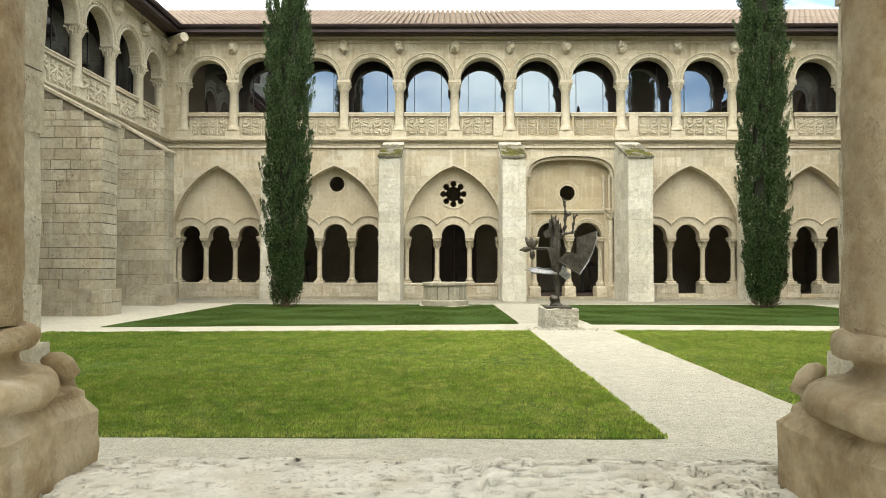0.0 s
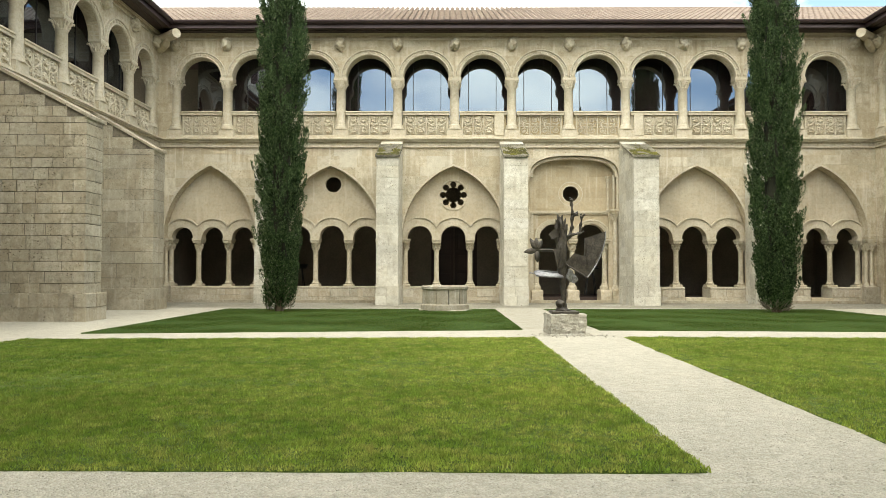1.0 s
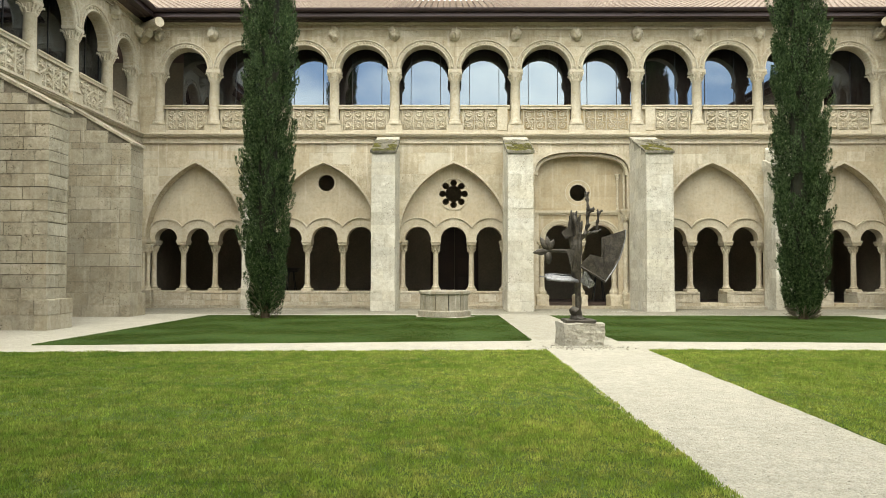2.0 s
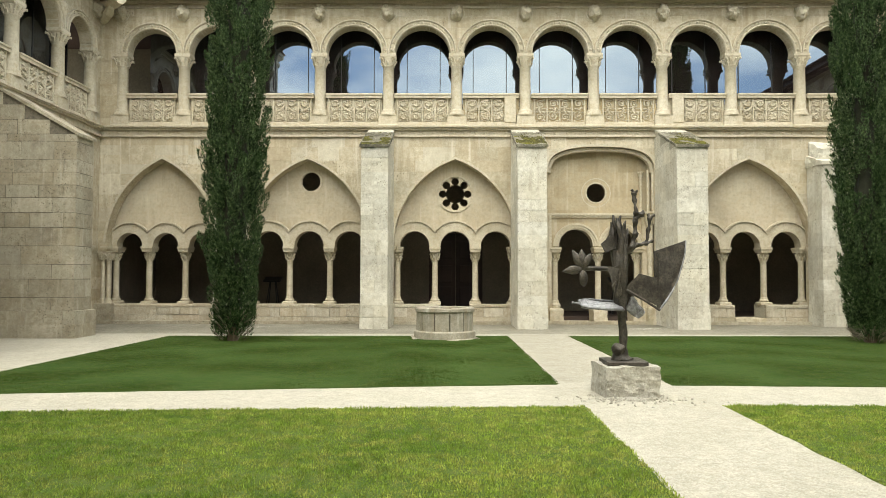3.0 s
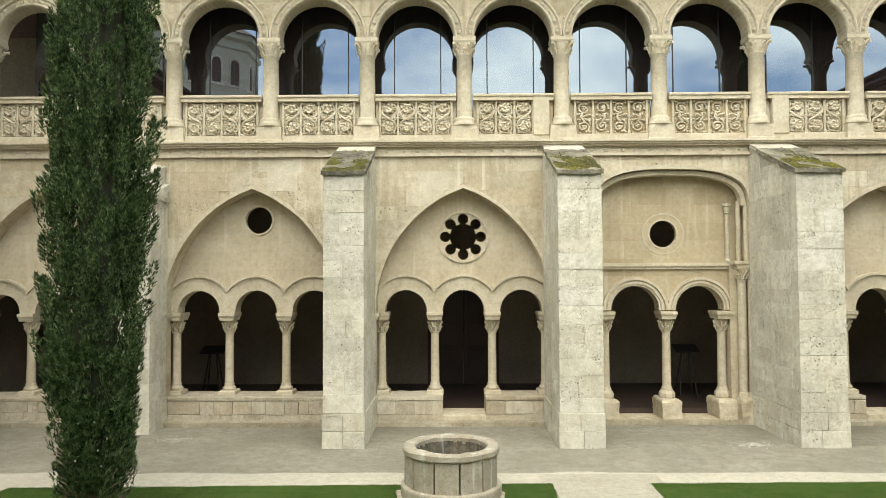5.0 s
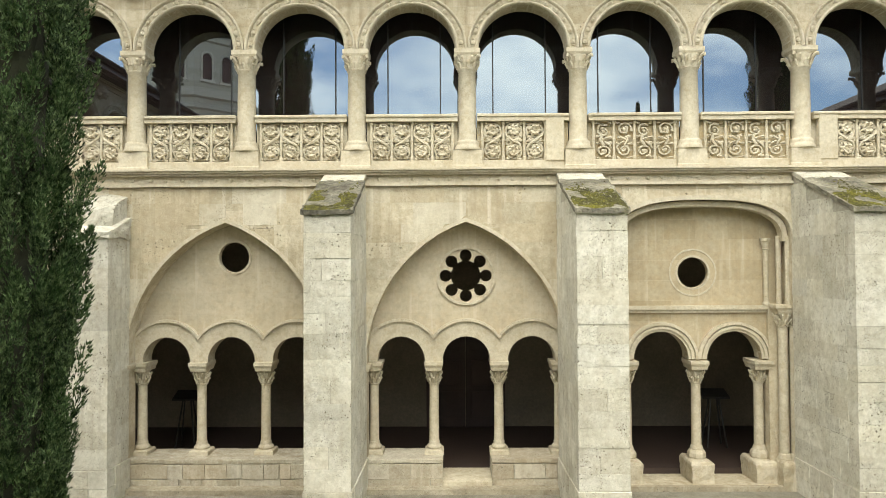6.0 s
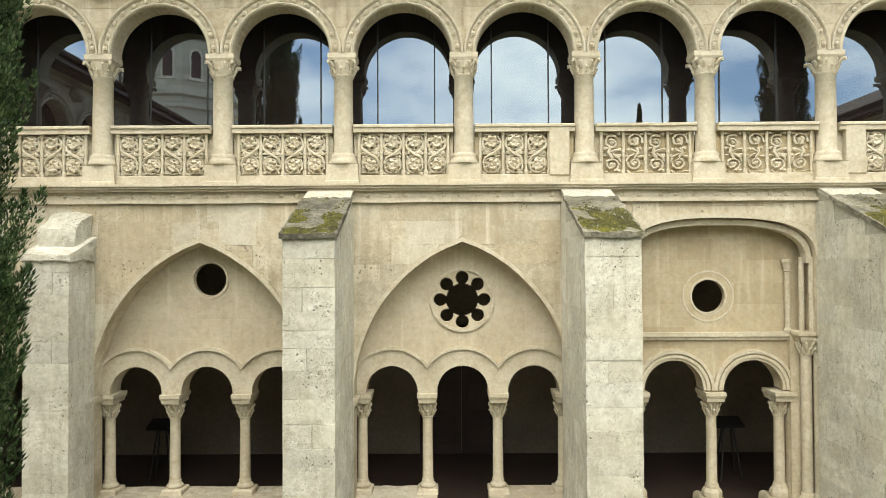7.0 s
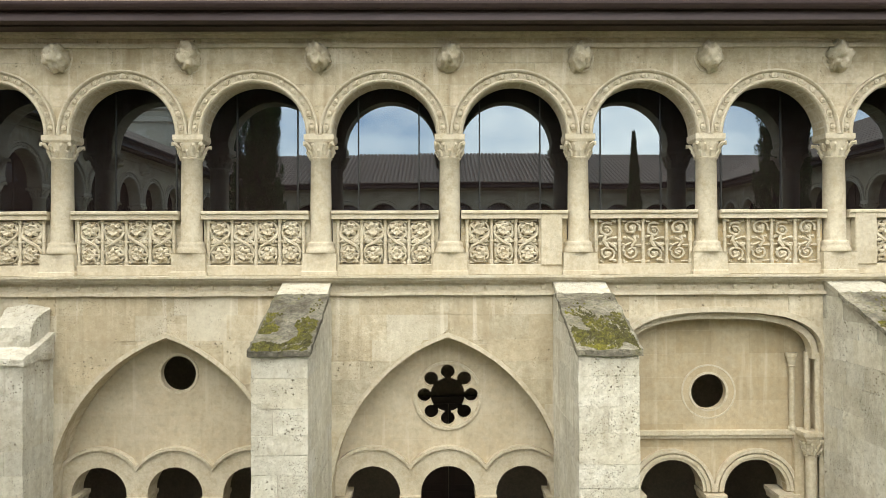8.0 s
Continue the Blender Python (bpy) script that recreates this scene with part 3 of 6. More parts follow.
    for z0, z1, y in ((5.85, 5.90, -0.08), (5.90, 5.92, -0.04), (5.92, 6.06, -0.01), (6.06, 6.10, -0.11), (6.10, 6.14, -0.16), (6.14, 6.18, -0.20)):
        box(bm, u0, u1, y, 0.44, z0, z1)
    wear(bm, 0.35, 0.010, u0)
    part("cornice", bm, carved_stone, wall, "moulded stone cornice with small carved flowers")
    bm = bmesh.new()
    k = 0
    u = u0 + 0.3
    while u < u1 - 0.2:
        worn = 0.5 + 0.5 * noise.noise(Vector((u * 1.3, 4.0, u0)))
        turned_boss(bm, u + 0.03 * noise.noise(Vector((u * 7, 0, 0))), -0.010, 5.985 + 0.012 * noise.noise(Vector((u * 5, 2, 0))), 0.036 + 0.02 * worn, 0.014 + 0.03 * worn, 5 + k % 3)
        u += 0.27 + 0.05 * (k % 3)
        k += 1
    tagged(part("cornice_flower", bm, carved_stone, wall), "tiny carved flowers along the frieze", "", "", "stuff")

    # upper gallery: spandrels, frieze and end piers
    bm = bmesh.new()
    for c0, c1 in zip(cols, cols[1:]):
        cu, r = (c0 + c1) / 2, (c1 - c0) / 2 - 0.225
        line = arc(cu, SPRING, r, 180, 0, 24)
        left, right = half_lists(line)
        slab(bm, [(c0, SPRING)] + left + [(cu, EAVE), (c0, EAVE)], 0.06, 0.42)
        slab(bm, [(cu, EAVE)] + right + [(c1, SPRING), (c1, EAVE)], 0.06, 0.42)
    box(bm, u0 - 0.08, cols[0] - 0.06, 0.06, 0.42, LEDGE, EAVE)
    box(bm, cols[-1] + 0.06, u1 + 0.08, 0.06, 0.42, LEDGE, EAVE)
    box(bm, cols[0] - 0.06, cols[0], 0.06, 0.42, SPRING, EAVE)
    box(bm, cols[-1], cols[-1] + 0.06, 0.06, 0.42, SPRING, EAVE)
    part("upper_wall", bm, wall_stone, wall, "warm stone spandrels of the upper gallery")
    bm = bmesh.new()
    for z0, z1, y in ((9.97, 10.01, 0.0), (10.01, 10.04, 0.03), (10.13, 10.18, 0.0), (10.18, 10.22, -0.05)):
        box(bm, u0, u1, y, 0.1, z0, z1)
    wear(bm, 0.4, 0.010, u0 + 5)
    part("frieze", bm, carved_stone, wall, "plain stone frieze under the eaves")
    shared = {}
    for c0, c1 in zip(cols, cols[1:]):
        r = round((c1 - c0) / 2 - 0.225, 3)
        if r not in shared:
            shared[r] = (archivolt_mesh(r), flower_mesh(r))
        m = pose((c0 + c1) / 2, 0, SPRING)
        part("archivolt", shared[r][0], None, wall, "moulded round arch of pale stone", at=m)
        part("arch_flower", shared[r][1], None, wall, at=m)["kind"] = "stuff"
    return wall


def turned_boss(bm, x, y, z, r, h, sides=8):
    """A small carved flower that stands out of a wall towards -y."""
    rings = []
    for k, (rr, d) in enumerate(((1.0, 0.0), (0.9, 0.6), (0.45, 0.75), (0.3, 1.0))):
        rings.append([bm.verts.new((x + r * rr * (1 + 0.12 * (i % 2)) * math.cos(2 * math.pi * i / sides), y - h * d, z + r * rr * (1 + 0.12 * (i % 2)) * math.sin(2 * math.pi * i / sides))) for i in range(sides)])
    for a, b in zip(rings, rings[1:]):
        for i in range(sides):
            j = (i + 1) % sides
            bm.faces.new((a[i], a[j], b[j], b[i]))
    bm.faces.new(rings[-1])


def archivolt_mesh(r):
    prof = [(r, 0.40), (r, 0.05), (r + 0.012, 0.0), (r + 0.035, -0.02), (r + 0.06, 0.0), (r + 0.07, 0.03), (r + 0.165, 0.025), (r + 0.175, -0.015),
            (r + 0.195, -0.035), (r + 0.218, -0.03), (r + 0.222, 0.07)]
    bm = bmesh.new()
    rows = []
    for i in range(33):
        a = math.pi - math.pi * i / 32
        rows.append([bm.verts.new((p * math.cos(a), y, p * math.sin(a))) for p, y in prof])
    for a, b in zip(rows, rows[1:]):
        for k in range(len(prof) - 1):
            bm.faces.new((a[k], b[k], b[k + 1], a[k + 1]))
    return mesh_of("archivolt", bm, carved_stone)


def flower_mesh(r):
    bm = bmesh.new()
    for i in range(13):
        a = math.pi * (i + 0.5) / 13
        turned_boss(bm, (r + 0.118) * math.cos(a), 0.03, (r + 0.118) * math.sin(a), 0.046 + 0.005 * math.sin(i * 2.3), 0.045)
        # a small leaf on each side of the flower
        for f in (-1, 1):
            b, c = a + f * 0.055, a + f * 0.105
            tube(bm, [((r + 0.085) * math.cos(b), 0.02, (r + 0.085) * math.sin(b)), ((r + 0.12) * math.cos((b + c) / 2), 0.008, (r + 0.12) * math.sin((b + c) / 2)), ((r + 0.15) * math.cos(b), 0.02, (r + 0.15) * math.sin(b))], [0.006, 0.013, 0.006], 5)
    return mesh_of("arch_flower", bm, carved_stone)


wing("north", NORTH, NORTH_BAYS, NORTH_COLS, -11.0, 16.03, "warm ochre ashlar cloister wall with pointed arches and round gallery arches")
wing("west", WEST, WEST_BAYS, WEST_COLS, 1.6, 27.27, "weathered stone cloister wing wall with upper gallery arches")
wing("east", EAST, EAST_BAYS, EAST_COLS, -27.27, -1.6, "pale stone cloister wing wall with upper gallery arches")
wing("south", SOUTH, SOUTH_BAYS, SOUTH_COLS, -16.03, 11.0, "stone cloister wall with parapet, seen from its own walk")

# ground: gravel out to beyond the buildings, as one sheet
bm = bmesh.new()
box(bm, -400, 400, -400, 400, -0.4, 0.0)
ground = tagged(part("ground", bm, gravel), "pale fine gravel court paths", "ground", "", "structure")

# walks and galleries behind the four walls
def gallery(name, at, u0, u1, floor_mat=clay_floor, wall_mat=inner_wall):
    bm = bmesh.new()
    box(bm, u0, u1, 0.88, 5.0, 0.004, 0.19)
    tagged(part("floor_" + name, bm, floor_mat, at=at), "pale stone floor of the south walk, toned for bounce light" if name == "south" else "dull red clay tile floor of the cloister walk", "floor", "", "structure")
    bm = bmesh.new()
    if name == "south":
        # wide unseen opening behind the walk's start, added to light the near columns
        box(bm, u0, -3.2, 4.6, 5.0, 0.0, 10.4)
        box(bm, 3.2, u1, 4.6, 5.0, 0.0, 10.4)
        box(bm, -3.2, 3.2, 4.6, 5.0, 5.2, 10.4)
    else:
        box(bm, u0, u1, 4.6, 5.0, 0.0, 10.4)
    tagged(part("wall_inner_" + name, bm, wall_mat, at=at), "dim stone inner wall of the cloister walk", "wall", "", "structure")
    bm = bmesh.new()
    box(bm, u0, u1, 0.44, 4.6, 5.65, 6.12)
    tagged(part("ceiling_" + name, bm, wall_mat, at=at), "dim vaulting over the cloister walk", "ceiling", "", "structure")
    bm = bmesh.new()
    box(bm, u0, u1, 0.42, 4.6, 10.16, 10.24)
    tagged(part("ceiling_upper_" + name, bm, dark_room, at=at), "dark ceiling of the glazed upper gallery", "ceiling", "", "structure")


# cross walls added at the walk's ends to block stray light
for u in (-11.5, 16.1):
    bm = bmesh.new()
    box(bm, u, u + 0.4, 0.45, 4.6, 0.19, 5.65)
    tagged(part("wall_end", bm, inner_wall, at=NORTH), "added stone cross wall that keeps light out of the walk", "wall", "", "structure")
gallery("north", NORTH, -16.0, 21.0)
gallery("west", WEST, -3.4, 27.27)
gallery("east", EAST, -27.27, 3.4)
# South walk: floor and wall set pale, unseen, to bounce light onto near columns
gallery("south", SOUTH, -21.0, 16.0, pale_walk, plaster)

# roofs
def roof(name, at, u0, u1, e0, e1, ridge=13.5):
    y0, z0, y1, z1 = -0.66, 10.44, 6.2, ridge
    bm = bmesh.new()
    slab_pts = [(y0, z0 - 0.05), (y1, z1 - 0.05), (y1, z0 - 0.14), (y0 + 0.2, z0 - 0.14)]
    a = [bm.verts.new((u0, y, z)) for y, z in slab_pts]
    b = [bm.verts.new((u1, y, z)) for y, z in slab_pts]
    bm.faces.new(a)
    bm.faces.new(b[::-1])
    for i in range(4):
        j = (i + 1) % 4
        bm.faces.new((a[j], a[i], b[i], b[j]))
    top = part("roof_" + name, bm, roof_tile)
    top.matrix_basis = at
    tagged(top, "low-pitched roof of old brown barrel tiles", "roof", "", "structure")
    # barrel tiles, course over course
    verts, faces = [], []
    pitch, courses = 0.23, 15
    n = int((u1 - u0) / pitch)
    for i in range(n):
        uc = u0 + pitch * (i + 0.5)
        for c in range(courses):
            t0, t1 = c / courses, (c + 1.06) / courses
            base = len(verts)
            for t, lift in ((t0, 0.035), (t1, 0.0)):
                for k in range(5):
                    ang = math.pi * k / 4
                    verts.append((uc - 0.088 * math.cos(ang) + random.uniform(-0.004, 0.004), y0 - 0.06 + (y1 - y0) * t, z0 + (z1 - z0) * t + 0.085 * math.sin(ang) + lift - 0.03))
            for k in range(4):
                faces.append((base + k, base + k + 1, base + 6 + k, base + 5 + k))
            faces.append((base, base + 4, base + 3, base + 2, base + 1))
    me = bpy.data.meshes.new("roof_tiles")
    me.from_pydata(verts, [], faces)
    me.materials.append(roof_tile)
    tagged(part("roof_tiles", me, None, top), "rows of barrel roof tiles", "", "", "stuff")
    bm = bmesh.new()
    box(bm, e0, e1, -0.64, 0.10, EAVE - 0.005, EAVE + 0.06)
    box(bm, e0, e1, -0.40, -0.34, EAVE - 0.04, EAVE - 0.004)
    part("eave", bm, dark_wood, top, "dark wooden eave boards")
    bm = bmesh.new()
    prof = arc(-0.745, EAVE + 0.22, 0.105, 180, 360, 8)
    outer = [bm.verts.new((e0, y, z)) for y, z in prof]
    inner = [bm.verts.new((e1, y, z)) for y, z in prof]
    for k in range(8):
        bm.faces.new((outer[k], outer[k + 1], inner[k + 1], inner[k]))
    box(bm, e0, e1, -0.655, -0.635, EAVE - 0.02, EAVE + 0.22)
    part("gutter", bm, gutter_metal, top, "dark brown metal gutter")
    return top


roof("north", NORTH, -17.2, 22.2, -10.34, 15.37)
roof("west", WEST, -4.0, 33.0, 2.26, 26.62)
roof("east", EAST, -33.0, 4.0, -26.62, -2.26)
roof("south", SOUTH, -22.2, 17.2, -15.37, 10.34, 13.0)

# ---------- lawns ----------
# corners: near left, near right, far right, far left
LAWNS = [((-7.55, 5.10), (1.57, 5.10), (1.56, 13.56), (-7.4, 13.0)), ((-7.0, 14.15), (1.53, 15.22), (1.46, 22.97), (-6.93, 22.78)),
         ((3.05, 5.10), (11.85, 5.10), (11.85, 13.45), (3.17, 13.66)), ((3.05, 15.15), (11.80, 14.85), (11.80, 23.12), (2.95, 22.97))]


def in_quad(q, u, v):
    """The place at the shares u (left to right) and v (near to far) of a four-cornered bed."""
    return [(q[0][k] * (1 - u) + q[1][k] * u) * (1 - v) + (q[3][k] * (1 - u) + q[2][k] * u) * v for k in (0, 1)]


for number, quad in enumerate(LAWNS):
    bm = bmesh.new()
    nx, ny = 60, 60
    share = [0.0] + [0.004 + 0.992 * k / (nx - 2) for k in range(nx - 1)] + [1.0]
    grid = [[bm.verts.new((*in_quad(quad, share[i], share[j]), 0)) for j in range(ny + 1)] for i in range(nx + 1)]
    for i in range(nx):
        for j in range(ny):
            bm.faces.new((grid[i][j], grid[i + 1][j], grid[i + 1][j + 1], grid[i][j + 1]))
    for i, col in enumerate(grid):
        for j, v in enumerate(col):
            edge = min(i, j, nx - i, ny - j)
            wob = 0.035 * noise.noise(Vector((v.co.x * 2.3, v.co.y * 2.3, 7)))
            v.co.z = 0.012 + 0.008 * noise.noise(Vector((v.co.x * 0.8, v.co.y * 0.8, 0))) if edge else -0.01
            if edge < 2:
                v.co.x += wob
                v.co.y += wob
    tagged(part("lawn", bm, near_turf if number % 2 == 0 else turf), "mown green grass lawn with ragged gravel edges", "lawn", "lawns of the court", "structure")


def grass(quad, v0, v1, count, tall, seed, green):
    """Blades over the stretch v0 to v1 of a bed, in tufts of uneven height."""
    rng = np.random.default_rng(seed)
    x, y = in_quad(quad, rng.uniform(0, 1, count), rng.uniform(v0, v1, count))
    h = tall * rng.uniform(0.5, 1.15, count)
    clump = np.zeros(count)
    for k in range(16):
        d, f = rng.uniform(0, np.pi), rng.uniform(1.5, 40.0)
        clump += np.sin(f * (x * np.cos(d) + y * np.sin(d)) + rng.uniform(0, 6.3))
    h *= np.clip(1.0 + (0.08 if green is near_green else 0.035) * clump, 0.4, 1.9)
    a, lean = rng.uniform(0, 2 * np.pi, count), rng.uniform(0.1, 0.8, count) * h
    w = rng.uniform(0.004, 0.008, count)
    b = rng.uniform(0, 2 * np.pi, count)
    z = np.full(count, 0.008)
    v = np.empty((count, 3, 3))
    v[:, 0] = np.stack([x - w * np.cos(a), y - w * np.sin(a), z], 1)
    v[:, 1] = np.stack([x + w * np.cos(a), y + w * np.sin(a), z], 1)
    v[:, 2] = np.stack([x + lean * np.cos(b), y + lean * np.sin(b), z + h], 1)
    me = bpy.data.meshes.new("grass")
    me.vertices.add(count * 3)
    me.vertices.foreach_set("co", v.ravel())
    me.loops.add(count * 3)
    me.loops.foreach_set("vertex_index", np.arange(count * 3, dtype=np.int32))
    me.polygons.add(count)
    me.polygons.foreach_set("loop_start", np.arange(0, count * 3, 3, dtype=np.int32))
    me.update()
    me.validate()
    me.materials.append(green)
    tagged(part("grass", me, None), "short green grass blades", "grass", "", "stuff")


grass(LAWNS[0], 0.0, 0.36, 190000, 0.030, 1, near_green)
grass(LAWNS[0], 0.36, 1.0, 190000, 0.028, 2, near_green)
grass(LAWNS[1], 0.0, 1.0, 300000, 0.013, 3, blade_green)
grass(LAWNS[2], 0.0, 1.0, 300000, 0.028, 4, near_green)
grass(LAWNS[3], 0.0, 1.0, 220000, 0.013, 5, blade_green)

# ---------- buttresses ----------
_blocks = {}


def block(w, d, h, material, worn=0.004):
    kind = len(_blocks) % 3
    key = (round(w, 2), round(d, 2), round(h, 2), material.name, worn)
    if (key, kind) not in _blocks:
        bm = bmesh.new()
        box(bm, -w / 2, w / 2, -d / 2, d / 2, 0, h, 0.002 + worn * 0.4)
        rough(bm, worn * 1.6, 9.0, len(_blocks) * 1.7)
        _blocks[(key, kind)] = mesh_of("stone_block", bm, material)
    return _blocks[(key, kind)]


def buttress(at, u0, u1, deep, material, label, blocks=True, low=5.22, high=6.08, moss=True, foot=0.66, crown=False, courses=(0.27, 0.32, 0.36, 0.42), lengths=(0.45, 0.55, 0.70), worn=0.006, proud=0.022):
    """A stone buttress against a wall whose face is local y = 0; its top slopes up to the wall."""
    th = thing("buttress", at @ pose((u0 + u1) / 2, 0, 0), label, "buttress", "buttresses of the cloister")
    w = (u1 - u0) / 2
    slope = (high - low) / deep

    def cap(y):
        return low + slope * (y + deep)

    inset = 0.003 + worn * 2.0 if blocks else 0.0
    bm = bmesh.new()
    pts = [(-deep + inset, 0), (0.02, 0), (0.02, cap(0) - 0.02), (-deep + inset, low - 0.02)]
    a = [bm.verts.new((-w + inset, y, z)) for y, z in pts]
    b = [bm.verts.new((w - inset, y, z)) for y, z in pts]
    bm.faces.new(a)
    bm.faces.new(b[::-1])
    for i in range(4):
        j = (i + 1) % 4
        bm.faces.new((a[j], a[i], b[i], b[j]))
    part("core", bm, material if not blocks else mortar if material is pale_block else old_joint if material is grey_block else material, th)
    bm = bmesh.new()
    z0, z1, p = 0.0, foot, proud - (0.005 + 3 * worn if blocks else 0.0)
    ring_pts = [[bm.verts.new((sx * (w + q), y, z)) for sx, y in ((-1, -deep - q), (1, -deep - q), (1, 0.0), (-1, 0.0))] for q, z in ((p, z0), (p, z1 - 0.03), (0.0, z1))]
    for r, s in zip(ring_pts, ring_pts[1:]):
        for i in range(4):
            j = (i + 1) % 4
            bm.faces.new((r[i], r[j], s[j], s[i]))
    bm.faces.new(ring_pts[-1])
    plinth = part("plinth", bm, mortar if material is pale_block and blocks else material, th, "projecting stone plinth")
    if blocks:
        rnd = random.Random(int(u0 * 100) + 3)
        for k in range(2):
            h = foot / 2
            cut = rnd.uniform(-0.25, 0.25) * w
            for c0, c1 in ((-w - proud, cut), (cut, w + proud)):
                part("stone_block", block(c1 - c0 - 0.008, 0.3, h - 0.008, material, worn * 1.5), None, plinth, at=pose((c0 + c1) / 2, -deep - proud + 0.15 - rnd.uniform(0, 0.008), k * h))
            for side in (-1, 1):
                y = -deep - proud + 0.3
                while y < -0.06:
                    ln = min(rnd.choice((0.35, 0.45, 0.6)), -y)
                    part("stone_block", block(0.2, ln - 0.008, h - 0.008, material, worn * 1.5), None, plinth, at=pose(side * (w + proud - 0.1 + rnd.uniform(0, 0.008)), y + ln / 2, k * h))
                    y += ln
    # sloping top: weathered lower slab and clean upper slab
    slabs = {}
    split = -deep * 0.24 if moss else -0.03
    for nm, ya, yb, mat, lift, lip in (("cap_slab", -deep - 0.06, split, mossy if moss else material, 0.03, 0.04), ("upper_slab", split, 0.0, material, 0.03, 0.012)):
        if yb - ya < 0.1:
            continue
        bm = bmesh.new()
        n = 22 if mat is mossy else 10
        m = 14 if mat is mossy else 6
        top = [[bm.verts.new((-w - lip + (2 * w + 2 * lip) * i / m, ya + (yb - ya) * k / n, cap(ya + (yb - ya) * k / n) + lift)) for i in range(m + 1)] for k in range(n + 1)]
        bot = [[bm.verts.new((v.co.x, v.co.y, v.co.z - lift - 0.05)) for v in row] for row in top]
        for k in range(n):
            for i in range(m):
                bm.faces.new((top[k][i], top[k][i + 1], top[k + 1][i + 1], top[k + 1][i]))
            bm.faces.new((top[k][0], top[k + 1][0], bot[k + 1][0], bot[k][0]))
            bm.faces.new((top[k][m], bot[k][m], bot[k + 1][m], top[k + 1][m]))
        for i in range(m):
            bm.faces.new((top[0][i], bot[0][i], bot[0][i + 1], top[0][i + 1]))
            bm.faces.new((top[n][i], top[n][i + 1], bot[n][i + 1], bot[n][i]))
        if mat is mossy:
            rough(bm, 0.012, 5.0, u0)
            rough(bm, 0.022, 16.0, u0 + 3)
        slabs[nm] = part(nm, bm, mat, th, "mossy dark sloping slab" if mat is mossy else "pale sloping slab")
    if crown:
        bm = bmesh.new()
        for y0, ww, zz, z1, z2 in ((-0.52, w - 0.06, low - 0.1, 5.42, 5.70), (-deep - 0.05, w + 0.04, low - 0.07, low + 0.02, high)):
            pts = [(y0, zz), (0.0, zz), (0.0, z2), (y0, z1)]
            a, b = [bm.verts.new((-ww, y, z)) for y, z in pts], [bm.verts.new((ww, y, z)) for y, z in pts]
            bm.faces.new(a)
            bm.faces.new(b[::-1])
            for i in range(4):
                j = (i + 1) % 4
                bm.faces.new((a[j], a[i], b[i], b[j]))
        bmesh.ops.subdivide_edges(bm, edges=bm.edges[:], cuts=7, use_grid_fill=True)
        rough(bm, 0.05, 4.0, u0)
        rough(bm, 0.022, 13.0, u0 + 2)
        part("stepped_top", bm, material, th, "worn stepped top stones")
    if moss:
        rnd = random.Random(int(u0 * 31))
        bm = bmesh.new()
        for _ in range(3600):
            x, y = rnd.uniform(-w, w), -deep - 0.04 + abs(rnd.gauss(0, 0.55)) * 0.9
            if y > split + 0.1 or noise.noise(Vector((x * 2.5 + u0, y * 2.5, 1))) < -0.32 + 0.80 * (y + deep) / deep:
                continue
            r, turn = rnd.uniform(0.010, 0.026), rnd.uniform(0, 6.28)
            ring_v = [bm.verts.new((x + r * rnd.uniform(0.8, 1.5) * math.cos(turn + 1.257 * i), y + r * rnd.uniform(0.8, 1.5) * math.sin(turn + 1.257 * i), cap(y) + 0.02)) for i in range(5)]
            tip = bm.verts.new((x, y, cap(y) + 0.032 + r * 0.8))
            for i in range(5):
                bm.faces.new((ring_v[i], ring_v[(i + 1) % 5], tip))
        part("moss", bm, moss_tuft, slabs["cap_slab"], "yellow-green moss tufts")["kind"] = "stuff"
    if not blocks:
        return th
    gap = worn * 2.2 if material is grey_block else 0.0006
    rnd = random.Random(int(u0 * 100) + 7)
    z, row = foot + 0.005, 0
    while z < high:
        h = rnd.choice(courses)
        hh = min(h, max(0.12, low - 0.03 - z)) if z < low - 0.12 else h
        if z < low - 0.12:
            cuts = [-w, w] if row % 3 != 1 else [-w, rnd.uniform(-0.3, 0.3) * w, w]
            depth = 0.30 if row % 2 else 0.55
            for c0, c1 in zip(cuts, cuts[1:]):
                part("stone_block", block(c1 - c0 - (0.002 if len(cuts) > 2 else 0.0), depth, hh - gap, material, worn), None, th,
                     at=pose((c0 + c1) / 2 + (0.001 * math.copysign(1, c0 + c1) if len(cuts) > 2 else 0.0), -deep + depth / 2 - rnd.uniform(0, 0.006), z))
        else:
            depth, hh = 0.0, h
        for side in (-1, 1):
            y = -deep + depth if z < low - 0.12 else -deep + (z + hh - low) / slope + 0.08
            while y < -0.1:
                ln = min(rnd.choice(lengths), -y)
                part("stone_block", block(0.2, ln - gap, hh - gap, material, worn), None, th, at=pose(side * (w - 0.1 + rnd.uniform(0, 0.006)), y + ln / 2, z))
                y += ln
        z += hh
        row += 1
    return th


buttress(NORTH, -2.51, -1.74, 2.10, pale_block, "pale limestone block buttress with mossy sloping top")
buttress(NORTH, 1.93, 2.76, 2.10, pale_block, "pale limestone block buttress with mossy sloping top")
buttress(NORTH, 6.42, 7.30, 2.10, pale_block, "pale limestone block buttress with dark sloping top")
buttress(NORTH, -7.08, -6.32, 0.85, pale_block, "shallow pale stone buttress beside the cypress", low=4.93, high=5.25, moss=False, crown=True)
buttress(NORTH, 11.15, 11.98, 0.85, pale_block, "shallow pale stone buttress with stepped top", low=4.93, high=5.25, moss=False, crown=True)
